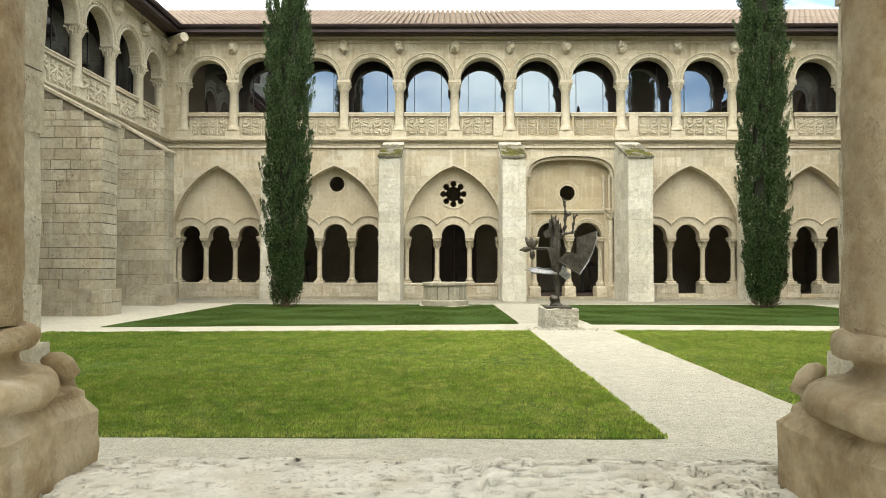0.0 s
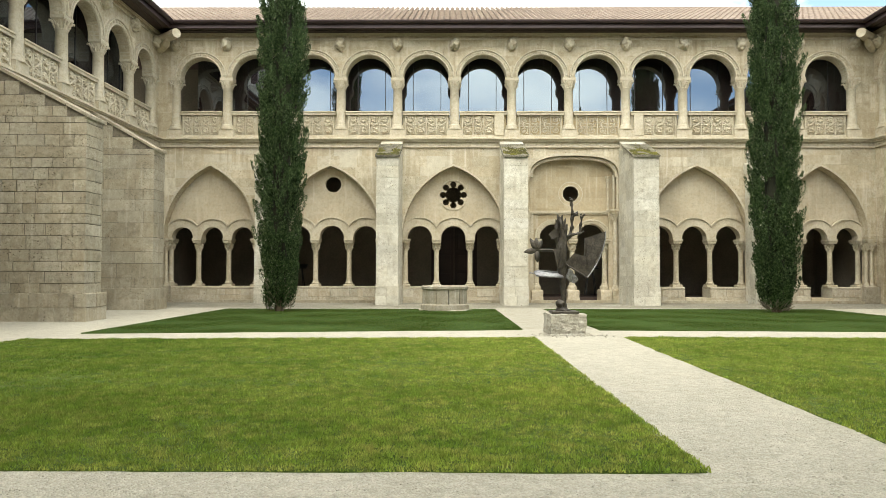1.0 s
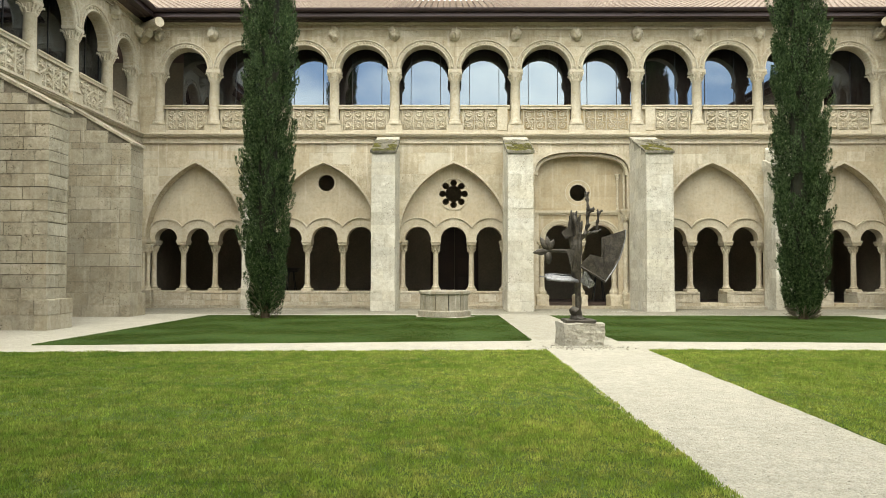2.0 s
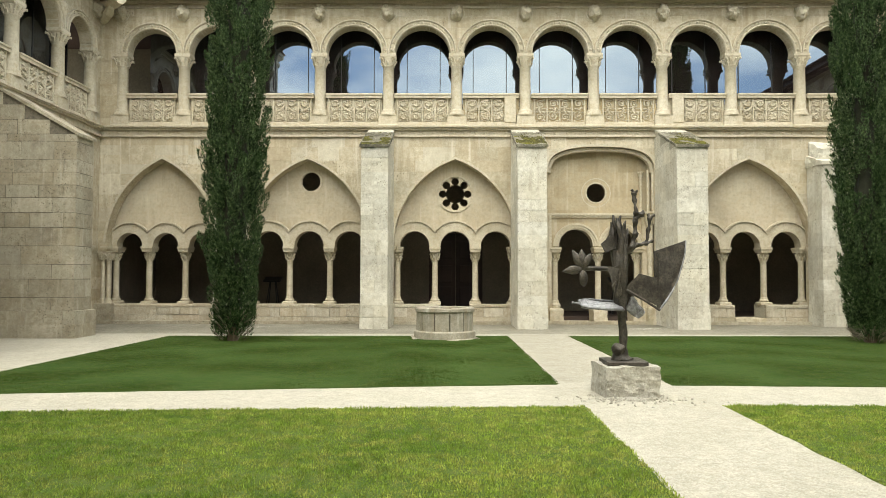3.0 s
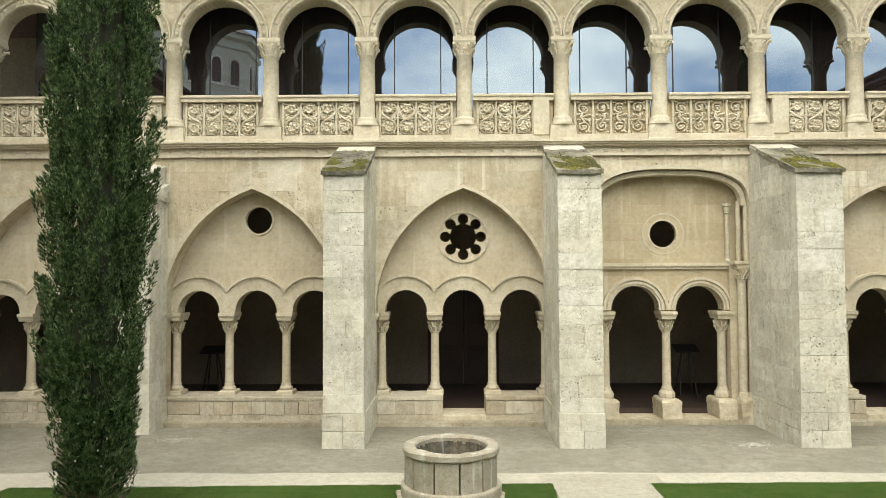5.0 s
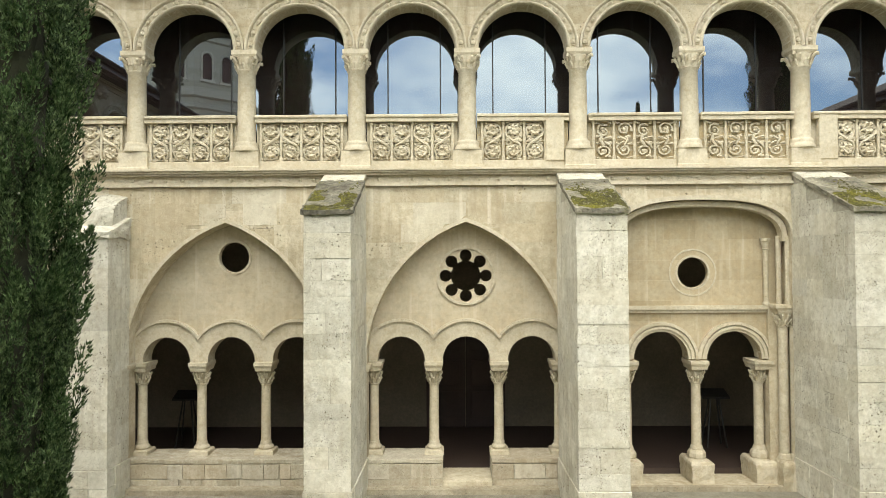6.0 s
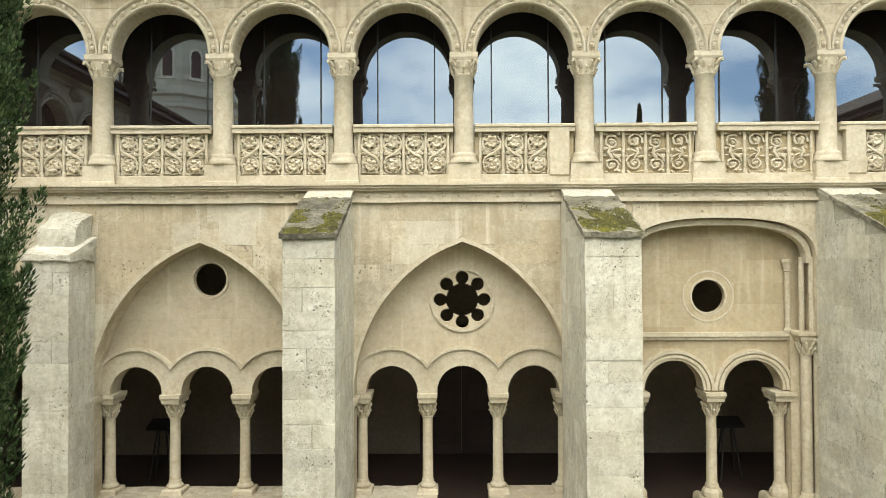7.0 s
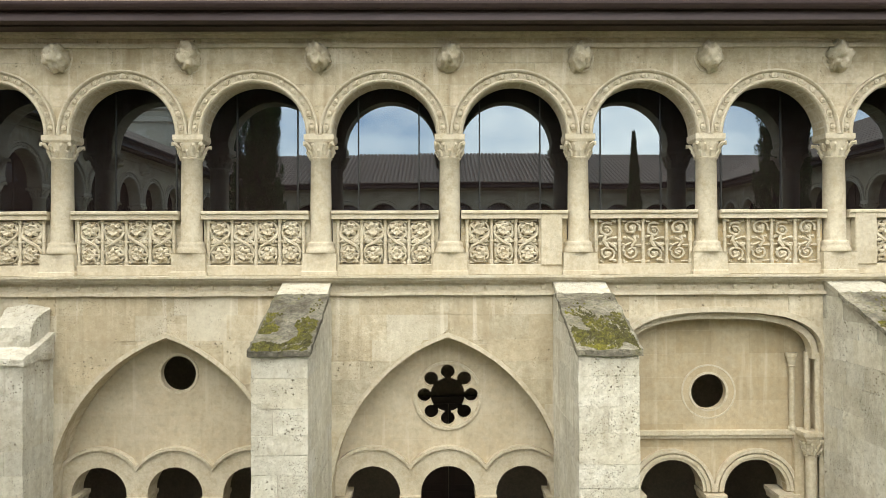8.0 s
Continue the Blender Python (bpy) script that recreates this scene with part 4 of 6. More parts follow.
buttress(WEST, 17.35, 18.15, 2.42, grey_block, "tan weathered block buttress of the side wing", low=4.90, high=6.18, moss=False, courses=(0.24, 0.28, 0.33), lengths=(0.35, 0.5, 0.65), worn=0.008, proud=0.10)
buttress(WEST, 22.15, 22.96, 2.0, grey_block, "tan weathered block buttress beside the corner", low=4.95, high=6.10, moss=False, courses=(0.31, 0.36, 0.44), lengths=(0.6, 0.8, 1.0), worn=0.006, proud=0.09)
buttress(WEST, 12.9, 13.7, 2.3, grey_block, "grey weathered block buttress of the side wing", blocks=False)
buttress(EAST, -22.96, -22.15, 2.05, pale_block, "pale weathered block buttress beside the corner")
buttress(EAST, -18.15, -17.35, 2.40, pale_block, "pale weathered block buttress of the side wing", blocks=False)
buttress(SOUTH, -2.76, -1.98, 2.05, warm_block, "rough pale block buttress beside the opening", foot=0.82, worn=0.020, proud=0.06)
buttress(SOUTH, 2.06, 2.84, 2.05, warm_block, "rough pale block buttress beside the opening", foot=0.82, worn=0.020, proud=0.045)


# ---------- lower columns and parapets ----------
def leafy_capital(bm, r0, r1, z0, z1, x, y, deep=1.0):
    """A bell-shaped capital with two rows of leaves, under a square block."""
    turned(bm, [(r0 + 0.018, z0), (r0 + 0.022, z0 + 0.02), (r0 + 0.004, z0 + 0.03), (r0 + 0.02, z0 + (z1 - z0) * 0.5), (r1 * 0.92, z1 - 0.02), (r1 * 0.95, z1)], 16, x, y)
    for row, (zz, rr, hh) in enumerate(((z0 + 0.04, r0 + 0.012, 0.10), (z0 + 0.13, r0 + 0.03, 0.11))):
        for k in range(8):
            a = 2 * math.pi * (k + 0.5 * row) / 8
            c, s = math.cos(a), math.sin(a)
            tube(bm, [(x + rr * c, y + rr * s, zz), (x + (rr + 0.02) * c, y + (rr + 0.02) * s, zz + hh * 0.6), (x + (rr + 0.055) * c, y + (rr + 0.055) * s, zz + hh), (x + (rr + 0.065) * c, y + (rr + 0.065) * s, zz + hh - 0.03)], [0.026, 0.03, 0.022, 0.008], 5)


def lower_column(sill):
    """A slim shaft with base, capital and a block above."""
    th = new("cloister_column")
    ys = (0.0,)
    bm = bmesh.new()
    low = sill < 0.5
    if low:
        turned(bm, [(0.165, sill), (0.178, sill + 0.03), (0.178, sill + 0.10), (0.15, sill + 0.15), (0.128, sill + 0.17)], 8, start=math.pi / 8)
    else:
        squared(bm, [(0.19, sill), (0.185, sill + 0.07), (0.16, sill + 0.09)], 0, 0, 1.1)
    part("plinth", bm, carved_stone, th)
    if low:
        bm = bmesh.new()
        squared(bm, [(0.215, 0.06), (0.215, sill - 0.06), (0.20, sill - 0.02), (0.17, sill)], 0, 0, 1.7)
        bmesh.ops.subdivide_edges(bm, edges=bm.edges[:], cuts=3, use_grid_fill=True)
        rough(bm, 0.03, 5.0, 3)
        rough(bm, 0.012, 17.0, 6)
        part("pedestal", bm, carved_stone, th, "worn block pedestal")
    for y in ys:
        bm = bmesh.new()
        if low:
            turned(bm, [(0.125, sill + 0.168), (0.128, sill + 0.19), (0.115, sill + 0.205), (0.118, sill + 0.23), (0.10, sill + 0.247)], 16, 0, y)
        else:
            turned(bm, [(0.135, sill + 0.09), (0.15, sill + 0.115), (0.15, sill + 0.14), (0.125, sill + 0.17), (0.105, sill + 0.19), (0.115, sill + 0.22), (0.10, sill + 0.245)], 16, 0, y)
        part("base", bm, carved_stone, th, smooth=True)
        bm = bmesh.new()
        turned(bm, [(0.098, sill + 0.245), (0.095, 1.2), (0.09, 1.96)], 16, 0, y)
        part("shaft", bm, carved_stone, th, smooth=True)
        bm = bmesh.new()
        leafy_capital(bm, 0.09, 0.16, 1.96, 2.25, 0, y)
        part("capital", bm, carved_stone, th, "carved leaf capital")
    bm = bmesh.new()
    squared(bm, [(0.155, 2.25), (0.163, 2.31), (0.182, 2.36), (0.182, 2.42)], 0, 0, 1.55)
    part("impost", bm, carved_stone, th)
    return tagged(th, "slender pale stone column with leaf capital", "column", "columns of the cloister walk")


def stone_row(parent, u0, u1, y0, y1, z0, z1, material, seed):
    rnd = random.Random(seed)
    u = u0
    while u < u1 - 0.02:
        ln = min(rnd.choice((0.22, 0.3, 0.42, 0.6, 0.8)), u1 - u)
        if u1 - u - ln < 0.2:
            ln = u1 - u
        part("stone_block", block(ln - 0.008, y1 - y0, z1 - z0 - 0.008, material, 0.012), None, parent, at=pose(u + ln / 2, (y0 + y1) / 2 - rnd.uniform(0, 0.020), z0))
        u += ln


def parapet(at, u0, u1, top, label, blocks=True, front=0.06):
    th = thing("parapet", at, label, "parapet", "low walls under the arches")
    bm = bmesh.new()
    box(bm, u0, u1, front + 0.03, 0.88, 0.0, top - 0.09)
    part("core", bm, mortar if blocks else wall_stone, th)
    bm = bmesh.new()
    box(bm, u0 - 0.005, u1 + 0.005, front - 0.006, 0.90, top - 0.085, top, 0.012)
    bmesh.ops.subdivide_edges(bm, edges=[e for e in bm.edges if abs(e.verts[0].co.x - e.verts[1].co.x) > 0.5], cuts=24, use_grid_fill=True)
    rough(bm, 0.012, 3.0, u0)
    rough(bm, 0.010, 11.0, u0 + 2)
    for v in bm.verts:
        v.co.z = min(v.co.z, top + 0.002)
    part("coping", bm, parapet_stone, th, "worn coping slab")
    if blocks:
        h = (top - 0.09) / 2 - 0.03 + 0.06 * (int(u0 * 7) % 2)
        for k in range(2):
            stone_row(th, u0, u1, front, front + 0.2, k * h, h if k == 0 else top - 0.09, parapet_stone, int(u0 * 10) + k)
    return th


def tall_colonnette(at, top=3.42, foot=0.36, r=0.075):
    """A slim wall shaft with base block and leafy capital."""
    th = thing("wall_shaft", at, "slim pale stone wall shaft beside the doorway", "column", "wall shafts of the cloister")
    bm = bmesh.new()
    squared(bm, [(0.13, 0.0), (0.13, foot), (0.11, foot + 0.03)])
    part("plinth", bm, carved_stone, th)
    bm = bmesh.new()
    turned(bm, [(r + 0.035, foot + 0.03), (r + 0.04, foot + 0.08), (r + 0.015, foot + 0.12), (r + 0.02, foot + 0.15), (r, foot + 0.16)], 14)
    part("base", bm, carved_stone, th, smooth=True)
    bm = bmesh.new()
    turned(bm, [(r, foot + 0.16), (r, top - 0.32)], 14)
    part("shaft", bm, carved_stone, th, smooth=True)
    bm = bmesh.new()
    leafy_capital(bm, r, r + 0.055, top - 0.32, top - 0.08, 0, 0)
    squared(bm, [(r + 0.05, top - 0.08), (r + 0.07, top - 0.03), (r + 0.07, top)])
    part("capital", bm, carved_stone, th, "carved leaf capital")
    return th


def jamb_impost(at, u0, u1):
    bm = bmesh.new()
    for z0, z1, q in ((2.25, 2.29, 0.0), (2.29, 2.35, 0.03), (2.35, 2.42, 0.06)):
        box(bm, u0 - q, u1 + q, -0.02 - q, 0.72, z0, z1)
    tagged(part("impost", bm, carved_stone, at=at), "moulded impost block at the arch jamb", "impost", "imposts of the arches")


first = {}


def column_at(m, sill):
    if sill not in first:
        first[sill] = _placed(lower_column(sill), m)
        return first[sill]
    return copy_thing(first[sill], m)


for at, bays, blocks in ((NORTH, NORTH_BAYS, True), (WEST, WEST_BAYS, False), (EAST, EAST_BAYS, False)):
    for bay in bays:
        b0, b1, uc, a, kind, oculus, door = bay
        lights, r = light_set(bay)
        if at is NORTH:
            bm = bmesh.new()
            slab(bm, [(b0 + 0.4, 0.0), (b1 - 0.4, 0.0), (b1 - 0.4, 0.10), (b0 + 0.4, 0.10)], -0.22 if kind == "lights" else -0.05, 0.05)
            rough(bm, 0.01, 2.0, b0)
            tagged(part("footing", bm, grey_block, at=at), "low worn stone footing along the wall", "footing", "footings")
        if kind == "pair":
            bm = bmesh.new()
            box(bm, uc - a - 0.2, uc + a + 0.2, 0.06, 0.9, 0.0, 0.07, 0.012)
            tagged(part("threshold", bm, wall_block, at=at), "worn stone threshold of the doorway", "threshold", "thresholds")
            column_at(at @ pose(uc, 0.56, 0.0), 0.49)
            column_at(at @ pose(uc - 1.37, 0.56, 0.0), 0.49)
            column_at(at @ pose(uc + 1.24, 0.56, 0.0), 0.49)
            for u0, u1 in ((uc + 1.36, uc + a + 0.22), (uc - a - 0.22, uc - 1.5)):
                bm = bmesh.new()
                box(bm, u0, u1, 0.34, 0.82, 0.06, 3.44)
                tagged(part("jamb_pier", bm, wall_block, at=at), "plain stone pier at the doorway jamb", "pier", "jamb piers")
            for u, y in ((uc + 1.58, 0.22), (uc + 1.785, 0.18)):
                tall_colonnette(at @ pose(u, y, 0), 3.42, 0.50, 0.092)
            bm = bmesh.new()
            squared(bm, [(0.26, 0.0), (0.255, 0.44), (0.235, 0.52), (0.20, 0.545)], 0, 0, 1.0)
            bmesh.ops.subdivide_edges(bm, edges=bm.edges[:], cuts=4, use_grid_fill=True)
            rough(bm, 0.03, 4.0, 2)
            rough(bm, 0.014, 15.0, 5)
            tagged(part("jamb_plinth", bm, wall_block, at=at @ pose(uc + 1.68, 0.20, 0)), "worn stone plinth under the doorway shafts", "plinth", "corner plinths")
            bm = bmesh.new()
            for z0, z1, q in ((3.421, 3.46, 0.0), (3.46, 3.53, 0.03)):
                box(bm, uc + 1.40 - q, uc + 1.90, 0.06 - q, 0.5, z0, z1)
            tagged(part("impost", bm, carved_stone, at=at), "moulded impost over the doorway shafts", "impost", "imposts of the arches")
            continue
        gap = lights[1] - lights[0]
        for u in (uc - gap * 1.5 + 0.09, uc - gap / 2, uc + gap / 2, uc + gap * 1.5 - 0.09):
            column_at(at @ pose(u, 0.56, 0), SILL)
        for u0, u1 in ((uc - a - 0.06, uc - a + 0.03), (uc + a - 0.03, uc + a + 0.06)):
            jamb_impost(at, u0, u1)
        if door:
            bm = bmesh.new()
            box(bm, uc - gap / 2 + 0.17, uc + gap / 2 - 0.17, 0.0, 0.9, 0.0, 0.20, 0.012)
            tagged(part("threshold", bm, wall_block, at=at), "worn stone threshold of the doorway", "threshold", "thresholds")
            parapet(at, uc - a, uc - gap / 2 + 0.17, SILL, "low stone parapet beside the doorway", blocks)
            parapet(at, uc + gap / 2 - 0.17, uc + a, SILL, "low stone parapet beside the doorway", blocks)
        else:
            parapet(at, uc - a, uc + a, SILL, "low block parapet under the arches", blocks)

for u in (-10.80, -10.62):
    tall_colonnette(NORTH @ pose(u, -0.06, 0), 2.25, 0.62, 0.065)
for u in (15.60, 15.80):
    tall_colonnette(NORTH @ pose(u, -0.06, 0), 2.25, 0.62, 0.065)


# corner plinths under the wall shafts
for u0, u1 in ((-10.99, -10.45), (15.45, 16.02)):
    bm = bmesh.new()
    box(bm, u0, u1, -0.24, 0.0, 0.0, 0.63, 0.015)
    rough(bm, 0.008, 3.0, u0)
    tagged(part("corner_plinth", bm, grey_block, at=NORTH), "worn stone plinth in the wall corner", "plinth", "corner plinths")


# ---------- squared stones of the north wall ----------
def wall_blocks(wall, bays, seed):
    """Courses of squared stone on the wall's face, cut to the line of the arches."""
    rnd = random.Random(seed)
    for b0, b1, uc, a, kind, oculus, door in bays:
        line = basket(uc, a, 4.75, 5.55, 0.09) if kind == "pair" else pointed(uc, a, 2.45, 5.16, 0.075)
        half = [(z, uc - x) for x, z in line[:len(line) // 2 + 1]]

        def open_half(z):
            if z <= half[0][0]:
                return half[0][1]
            for (za, xa), (zb, xb) in zip(half, half[1:]):
                if za <= z <= zb:
                    return xa + (xb - xa) * (z - za) / max(1e-6, zb - za)
            return 0.0

        z = 2.6
        while z < 5.80:
            h = min(rnd.choice((0.30, 0.35, 0.42)), 5.845 - z)
            if h < 0.08:
                break
            u = b0 + (0.0 if rnd.random() < 0.5 else -0.01)
            while u < b1 - 0.02:
                ln = min(rnd.choice((0.45, 0.65, 0.85, 1.05)), b1 - u)
                if b1 - u - ln < 0.2:
                    ln = b1 - u
                x0, x1 = u + 0.0015, u + ln - 0.0015
                u += ln
                zs = [z + 0.0015 + (h - 0.003) * k / 5 for k in range(6)]
                if x0 < uc < x1 and open_half(zs[0]) > 0.02:
                    spans = [(x0, uc, -1), (uc, x1, 1)]
                else:
                    spans = [(x0, x1, -1 if (x0 + x1) / 2 < uc else 1)]
                for s0, s1, side in spans:
                    if side < 0:
                        edge = [(min(s1, uc - open_half(q) if open_half(q) > 0 else s1), q) for q in zs]
                        if min(e for e, _ in edge) < s0 + 0.04:
                            continue
                        poly = [(s0, zs[0])] + edge + [(s0, zs[-1])]
                    else:
                        edge = [(max(s0, uc + open_half(q) if open_half(q) > 0 else s0), q) for q in zs]
                        if max(e for e, _ in edge) > s1 - 0.04:
                            continue
                        poly = [(s1, zs[-1])] + edge[::-1] + [(s1, zs[0])]
                    bm = bmesh.new()
                    slab(bm, poly, -0.008 - rnd.uniform(0, 0.0035), 0.02)
                    part("stone_block", bm, wall_block, wall)
            z += h


wall_blocks(bpy.data.objects["wall_north"], NORTH_BAYS, 21)

# ---------- upper gallery: columns, balustrades, glass ----------
def upper_column():
    th = new("gallery_column")
    bm = bmesh.new()
    squared(bm, [(0.30, LEDGE), (0.30, LEDGE + 0.06), (0.285, LEDGE + 0.08), (0.275, LEDGE + 0.36), (0.29, LEDGE + 0.38)], 0, 0.02, 0.75)
    part("pedestal", bm, carved_stone, th)
    bm = bmesh.new()
    turned(bm, [(0.25, LEDGE + 0.38), (0.255, LEDGE + 0.42), (0.23, LEDGE + 0.46), (0.22, LEDGE + 0.50), (0.225, LEDGE + 0.53), (0.20, LEDGE + 0.56)], 20)
    part("base", bm, carved_stone, th, smooth=True)
    bm = bmesh.new()
    turned(bm, [(0.188, LEDGE + 0.56), (0.178, LEDGE + 0.60), (0.177, 7.3), (0.168, 8.10), (0.185, 8.115), (0.185, 8.12)], 24)
    part("shaft", bm, carved_stone, th, smooth=True)
    bm = bmesh.new()
    leafy_capital(bm, 0.175, 0.235, 8.12, 8.40, 0, 0)
    for sx in (-1, 1):
        for sy in (-1, 1):
            tube(bm, [(sx * 0.15, sy * 0.15, 8.28), (sx * 0.20, sy * 0.20, 8.36), (sx * 0.235, sy * 0.235, 8.37), (sx * 0.24, sy * 0.24, 8.33)], [0.03, 0.035, 0.035, 0.02], 6)
    part("capital", bm, carved_stone, th, "carved capital with corner scrolls")
    bm = bmesh.new()
    squared(bm, [(0.225, 8.40), (0.25, 8.44), (0.25, SPRING + 0.002)], 0, 0.0, 0.85)
    part("abacus", bm, carved_stone, th)
    return tagged(th, "pale stone gallery column with carved capital on a pedestal", "column", "columns of the upper gallery")


def rosette(bm, x, z, r, rnd, plain=False):
    """A round carved flower: rim, petals and a knob."""
    if plain:
        x, z, r = x + rnd.uniform(-0.012, 0.012), z + rnd.uniform(-0.02, 0.02), r * rnd.uniform(0.85, 1.0)
        d = rnd.uniform(0, 6.28)
        tube(bm, [(x + r * (1 - 0.055 * k) * math.cos(d + k * 0.62), 0.004, z + r * (1 - 0.055 * k) * math.sin(d + k * 0.62)) for k in range(14)], [r * 0.17] * 11 + [r * 0.19, r * 0.22, r * 0.16], 6)
        turned_boss(bm, x, 0.02, z, r * 0.30, 0.035, 7)
        return
    tube(bm, [(x + r * math.cos(k * math.pi / 8), -0.004, z + r * math.sin(k * math.pi / 8)) for k in range(17)], r * 0.14, 6)
    for p in range(7):
        d = p * 0.898 + rnd.uniform(-0.12, 0.12)
        tube(bm, [(x + r * 0.2 * math.cos(d), -0.012, z + r * 0.2 * math.sin(d)), (x + r * 0.55 * math.cos(d), -0.034, z + r * 0.55 * math.sin(d)), (x + r * 0.88 * math.cos(d), -0.006, z + r * 0.88 * math.sin(d))], [r * 0.16, r * 0.33, r * 0.16], 6)
    turned_boss(bm, x, -0.015, z, r * 0.27, 0.04, 7)


def scroll_mesh(seed):
    """A tracery cell: a flower above and one below, tied by a curling stem with leaves; the worn kind has flat discs."""
    rnd = random.Random(seed)
    bm = bmesh.new()
    flip = 1 if seed % 2 else -1
    worn = seed >= 4
    rosette(bm, 0.0, 0.175, 0.118, rnd, worn)
    rosette(bm, 0.0, -0.175, 0.112, rnd, worn)
    if worn:
        tube(bm, [(flip * 0.03, 0.0, 0.07), (flip * 0.05, -0.01, 0.0), (0.0, 0.0, -0.08)], 0.02, 6)
        tube(bm, [(flip * 0.05, 0.0, 0.0), (-flip * 0.06, -0.01, 0.05)], 0.018, 6)
        tube(bm, [(0.0, 0.0, -0.02), (-flip * 0.09, -0.01, -0.07), (-flip * 0.11, 0.0, -0.13)], 0.016, 6)
    else:
        for f, y in ((flip, -0.022), (-flip, 0.0)):
            tube(bm, [(f * 0.125, 0, 0.15), (f * 0.105, y, 0.075), (f * 0.02, y - 0.008, 0.012), (-f * 0.08, y, -0.055), (-f * 0.125, 0, -0.15)], [0.016, 0.022, 0.026, 0.022, 0.016], 6)
        for f in (-1, 1):
            tube(bm, [(f * 0.03, 0.0, 0.0), (f * 0.085, -0.024, 0.012), (f * 0.13, -0.004, -0.004)], [0.014, 0.034, 0.008], 6)
    for z in (0.29, -0.285, 0.055, -0.05):
        for f in (-1, 1):
            dx, dz = f * rnd.uniform(0.085, 0.12), rnd.uniform(-0.02, 0.02)
            tube(bm, [(dx * 0.5, 0.012, z + dz), (dx, -0.014, z + dz * 0.5), (dx * 1.18, 0.006, z)], [0.010, 0.024, 0.008], 5)
    rough(bm, 0.016, 14.0, seed * 2.3)
    rough(bm, 0.010, 42.0, seed)
    return mesh_of("scroll", bm, carved_stone)


SCROLLS = [scroll_mesh(k) for k in range(6)]
_mull = bmesh.new()
turned(_mull, [(0.036, 6.36), (0.036, 6.42), (0.024, 6.45), (0.029, 6.72), (0.036, 6.75), (0.029, 6.78), (0.024, 7.05), (0.036, 7.08), (0.036, 7.12)], 8)
MULLION = mesh_of("mullion", _mull, carved_stone)


def balustrade(at, c0, c1, count, seed, detailed=True, slab_side=0, back=carved_stone, worn=False, label="carved stone balustrade with flower scrolls"):
    th = thing("balustrade", at @ pose(0, 0.10, 0), label, "balustrade", "balustrades of the upper gallery")
    a, b = c0 + 0.19, c1 - 0.19
    bm = bmesh.new()
    box(bm, a, b, 0.0, 0.24, LEDGE, 6.36, 0.01)
    part("base_rail", bm, carved_stone, th)
    bm = bmesh.new()
    box(bm, a, b, -0.02, 0.24, 7.12, 7.20)
    box(bm, a, b, -0.05, 0.27, 7.20, RAIL, 0.012)
    wear(bm, 0.3, 0.007, c0)
    part("top_rail", bm, carved_stone, th)
    bm = bmesh.new()
    box(bm, a, b, 0.128, 0.235, 6.34, 7.13)
    panel = part("backing", bm, back, th)
    a2, b2 = a + 0.10, b - 0.10
    if slab_side:
        bm = bmesh.new()
        w = 0.36
        x = b2 - w if slab_side > 0 else a2
        box(bm, x, x + w, -0.03, 0.12, 6.34, 7.22, 0.012)
        part("plain_panel", bm, carved_stone, th, "plain repair slab in the balustrade")
        a2, b2 = (a2, b2 - w) if slab_side > 0 else (a2 + w, b2)
    if not detailed:
        return th
    step = (b2 - a2) / count
    for k in range(count + 1):
        part("mullion", MULLION, None, th, at=pose(a2 + step * k, 0.06, 0))
    for k in range(count):
        part("scroll", SCROLLS[4 + k % 2 if worn else (seed + k) % 4], None, panel, at=pose(a2 + step * (k + 0.5), 0.075, 6.74) @ Matrix.Diagonal((min(1.3, step / 0.30), 1.2, 1.18, 1)))
    return th


def window(number, name, at, c0, c1, seed):
    """Two panes of reflecting glass behind one gallery arch, with thin dark bars."""
    th = tagged(new("window_" + str(number)), "tall reflecting glass panes with thin dark joints", "window", "", "structure")
    th.matrix_basis = at
    rnd = random.Random(seed)
    mid = (c0 + c1) / 2
    for x0, x1 in ((c0, mid), (mid, c1)):
        bm = bmesh.new()
        w = (x1 - x0) / 2
        box(bm, -w + 0.006, w - 0.006, -0.006, 0.006, 6.16, 10.16)
        m = pose((x0 + x1) / 2, 0.95, 0, 0, 0, 0) @ Matrix.Translation((0, 0, 8.2)) @ pose(0, 0, 0, rnd.uniform(-0.12, 0.12), 0, rnd.uniform(-0.15, 0.15)) @ Matrix.Translation((0, 0, -8.2))
        part("pane", bm, pane_glass, th, at=m)
        bm = bmesh.new()
        box(bm, x1 - 0.012, x1 + 0.012, 0.925, 0.975, 6.13, 10.16)
        part("bar", bm, black_frame, th)
    return th


number = 1
proto = None
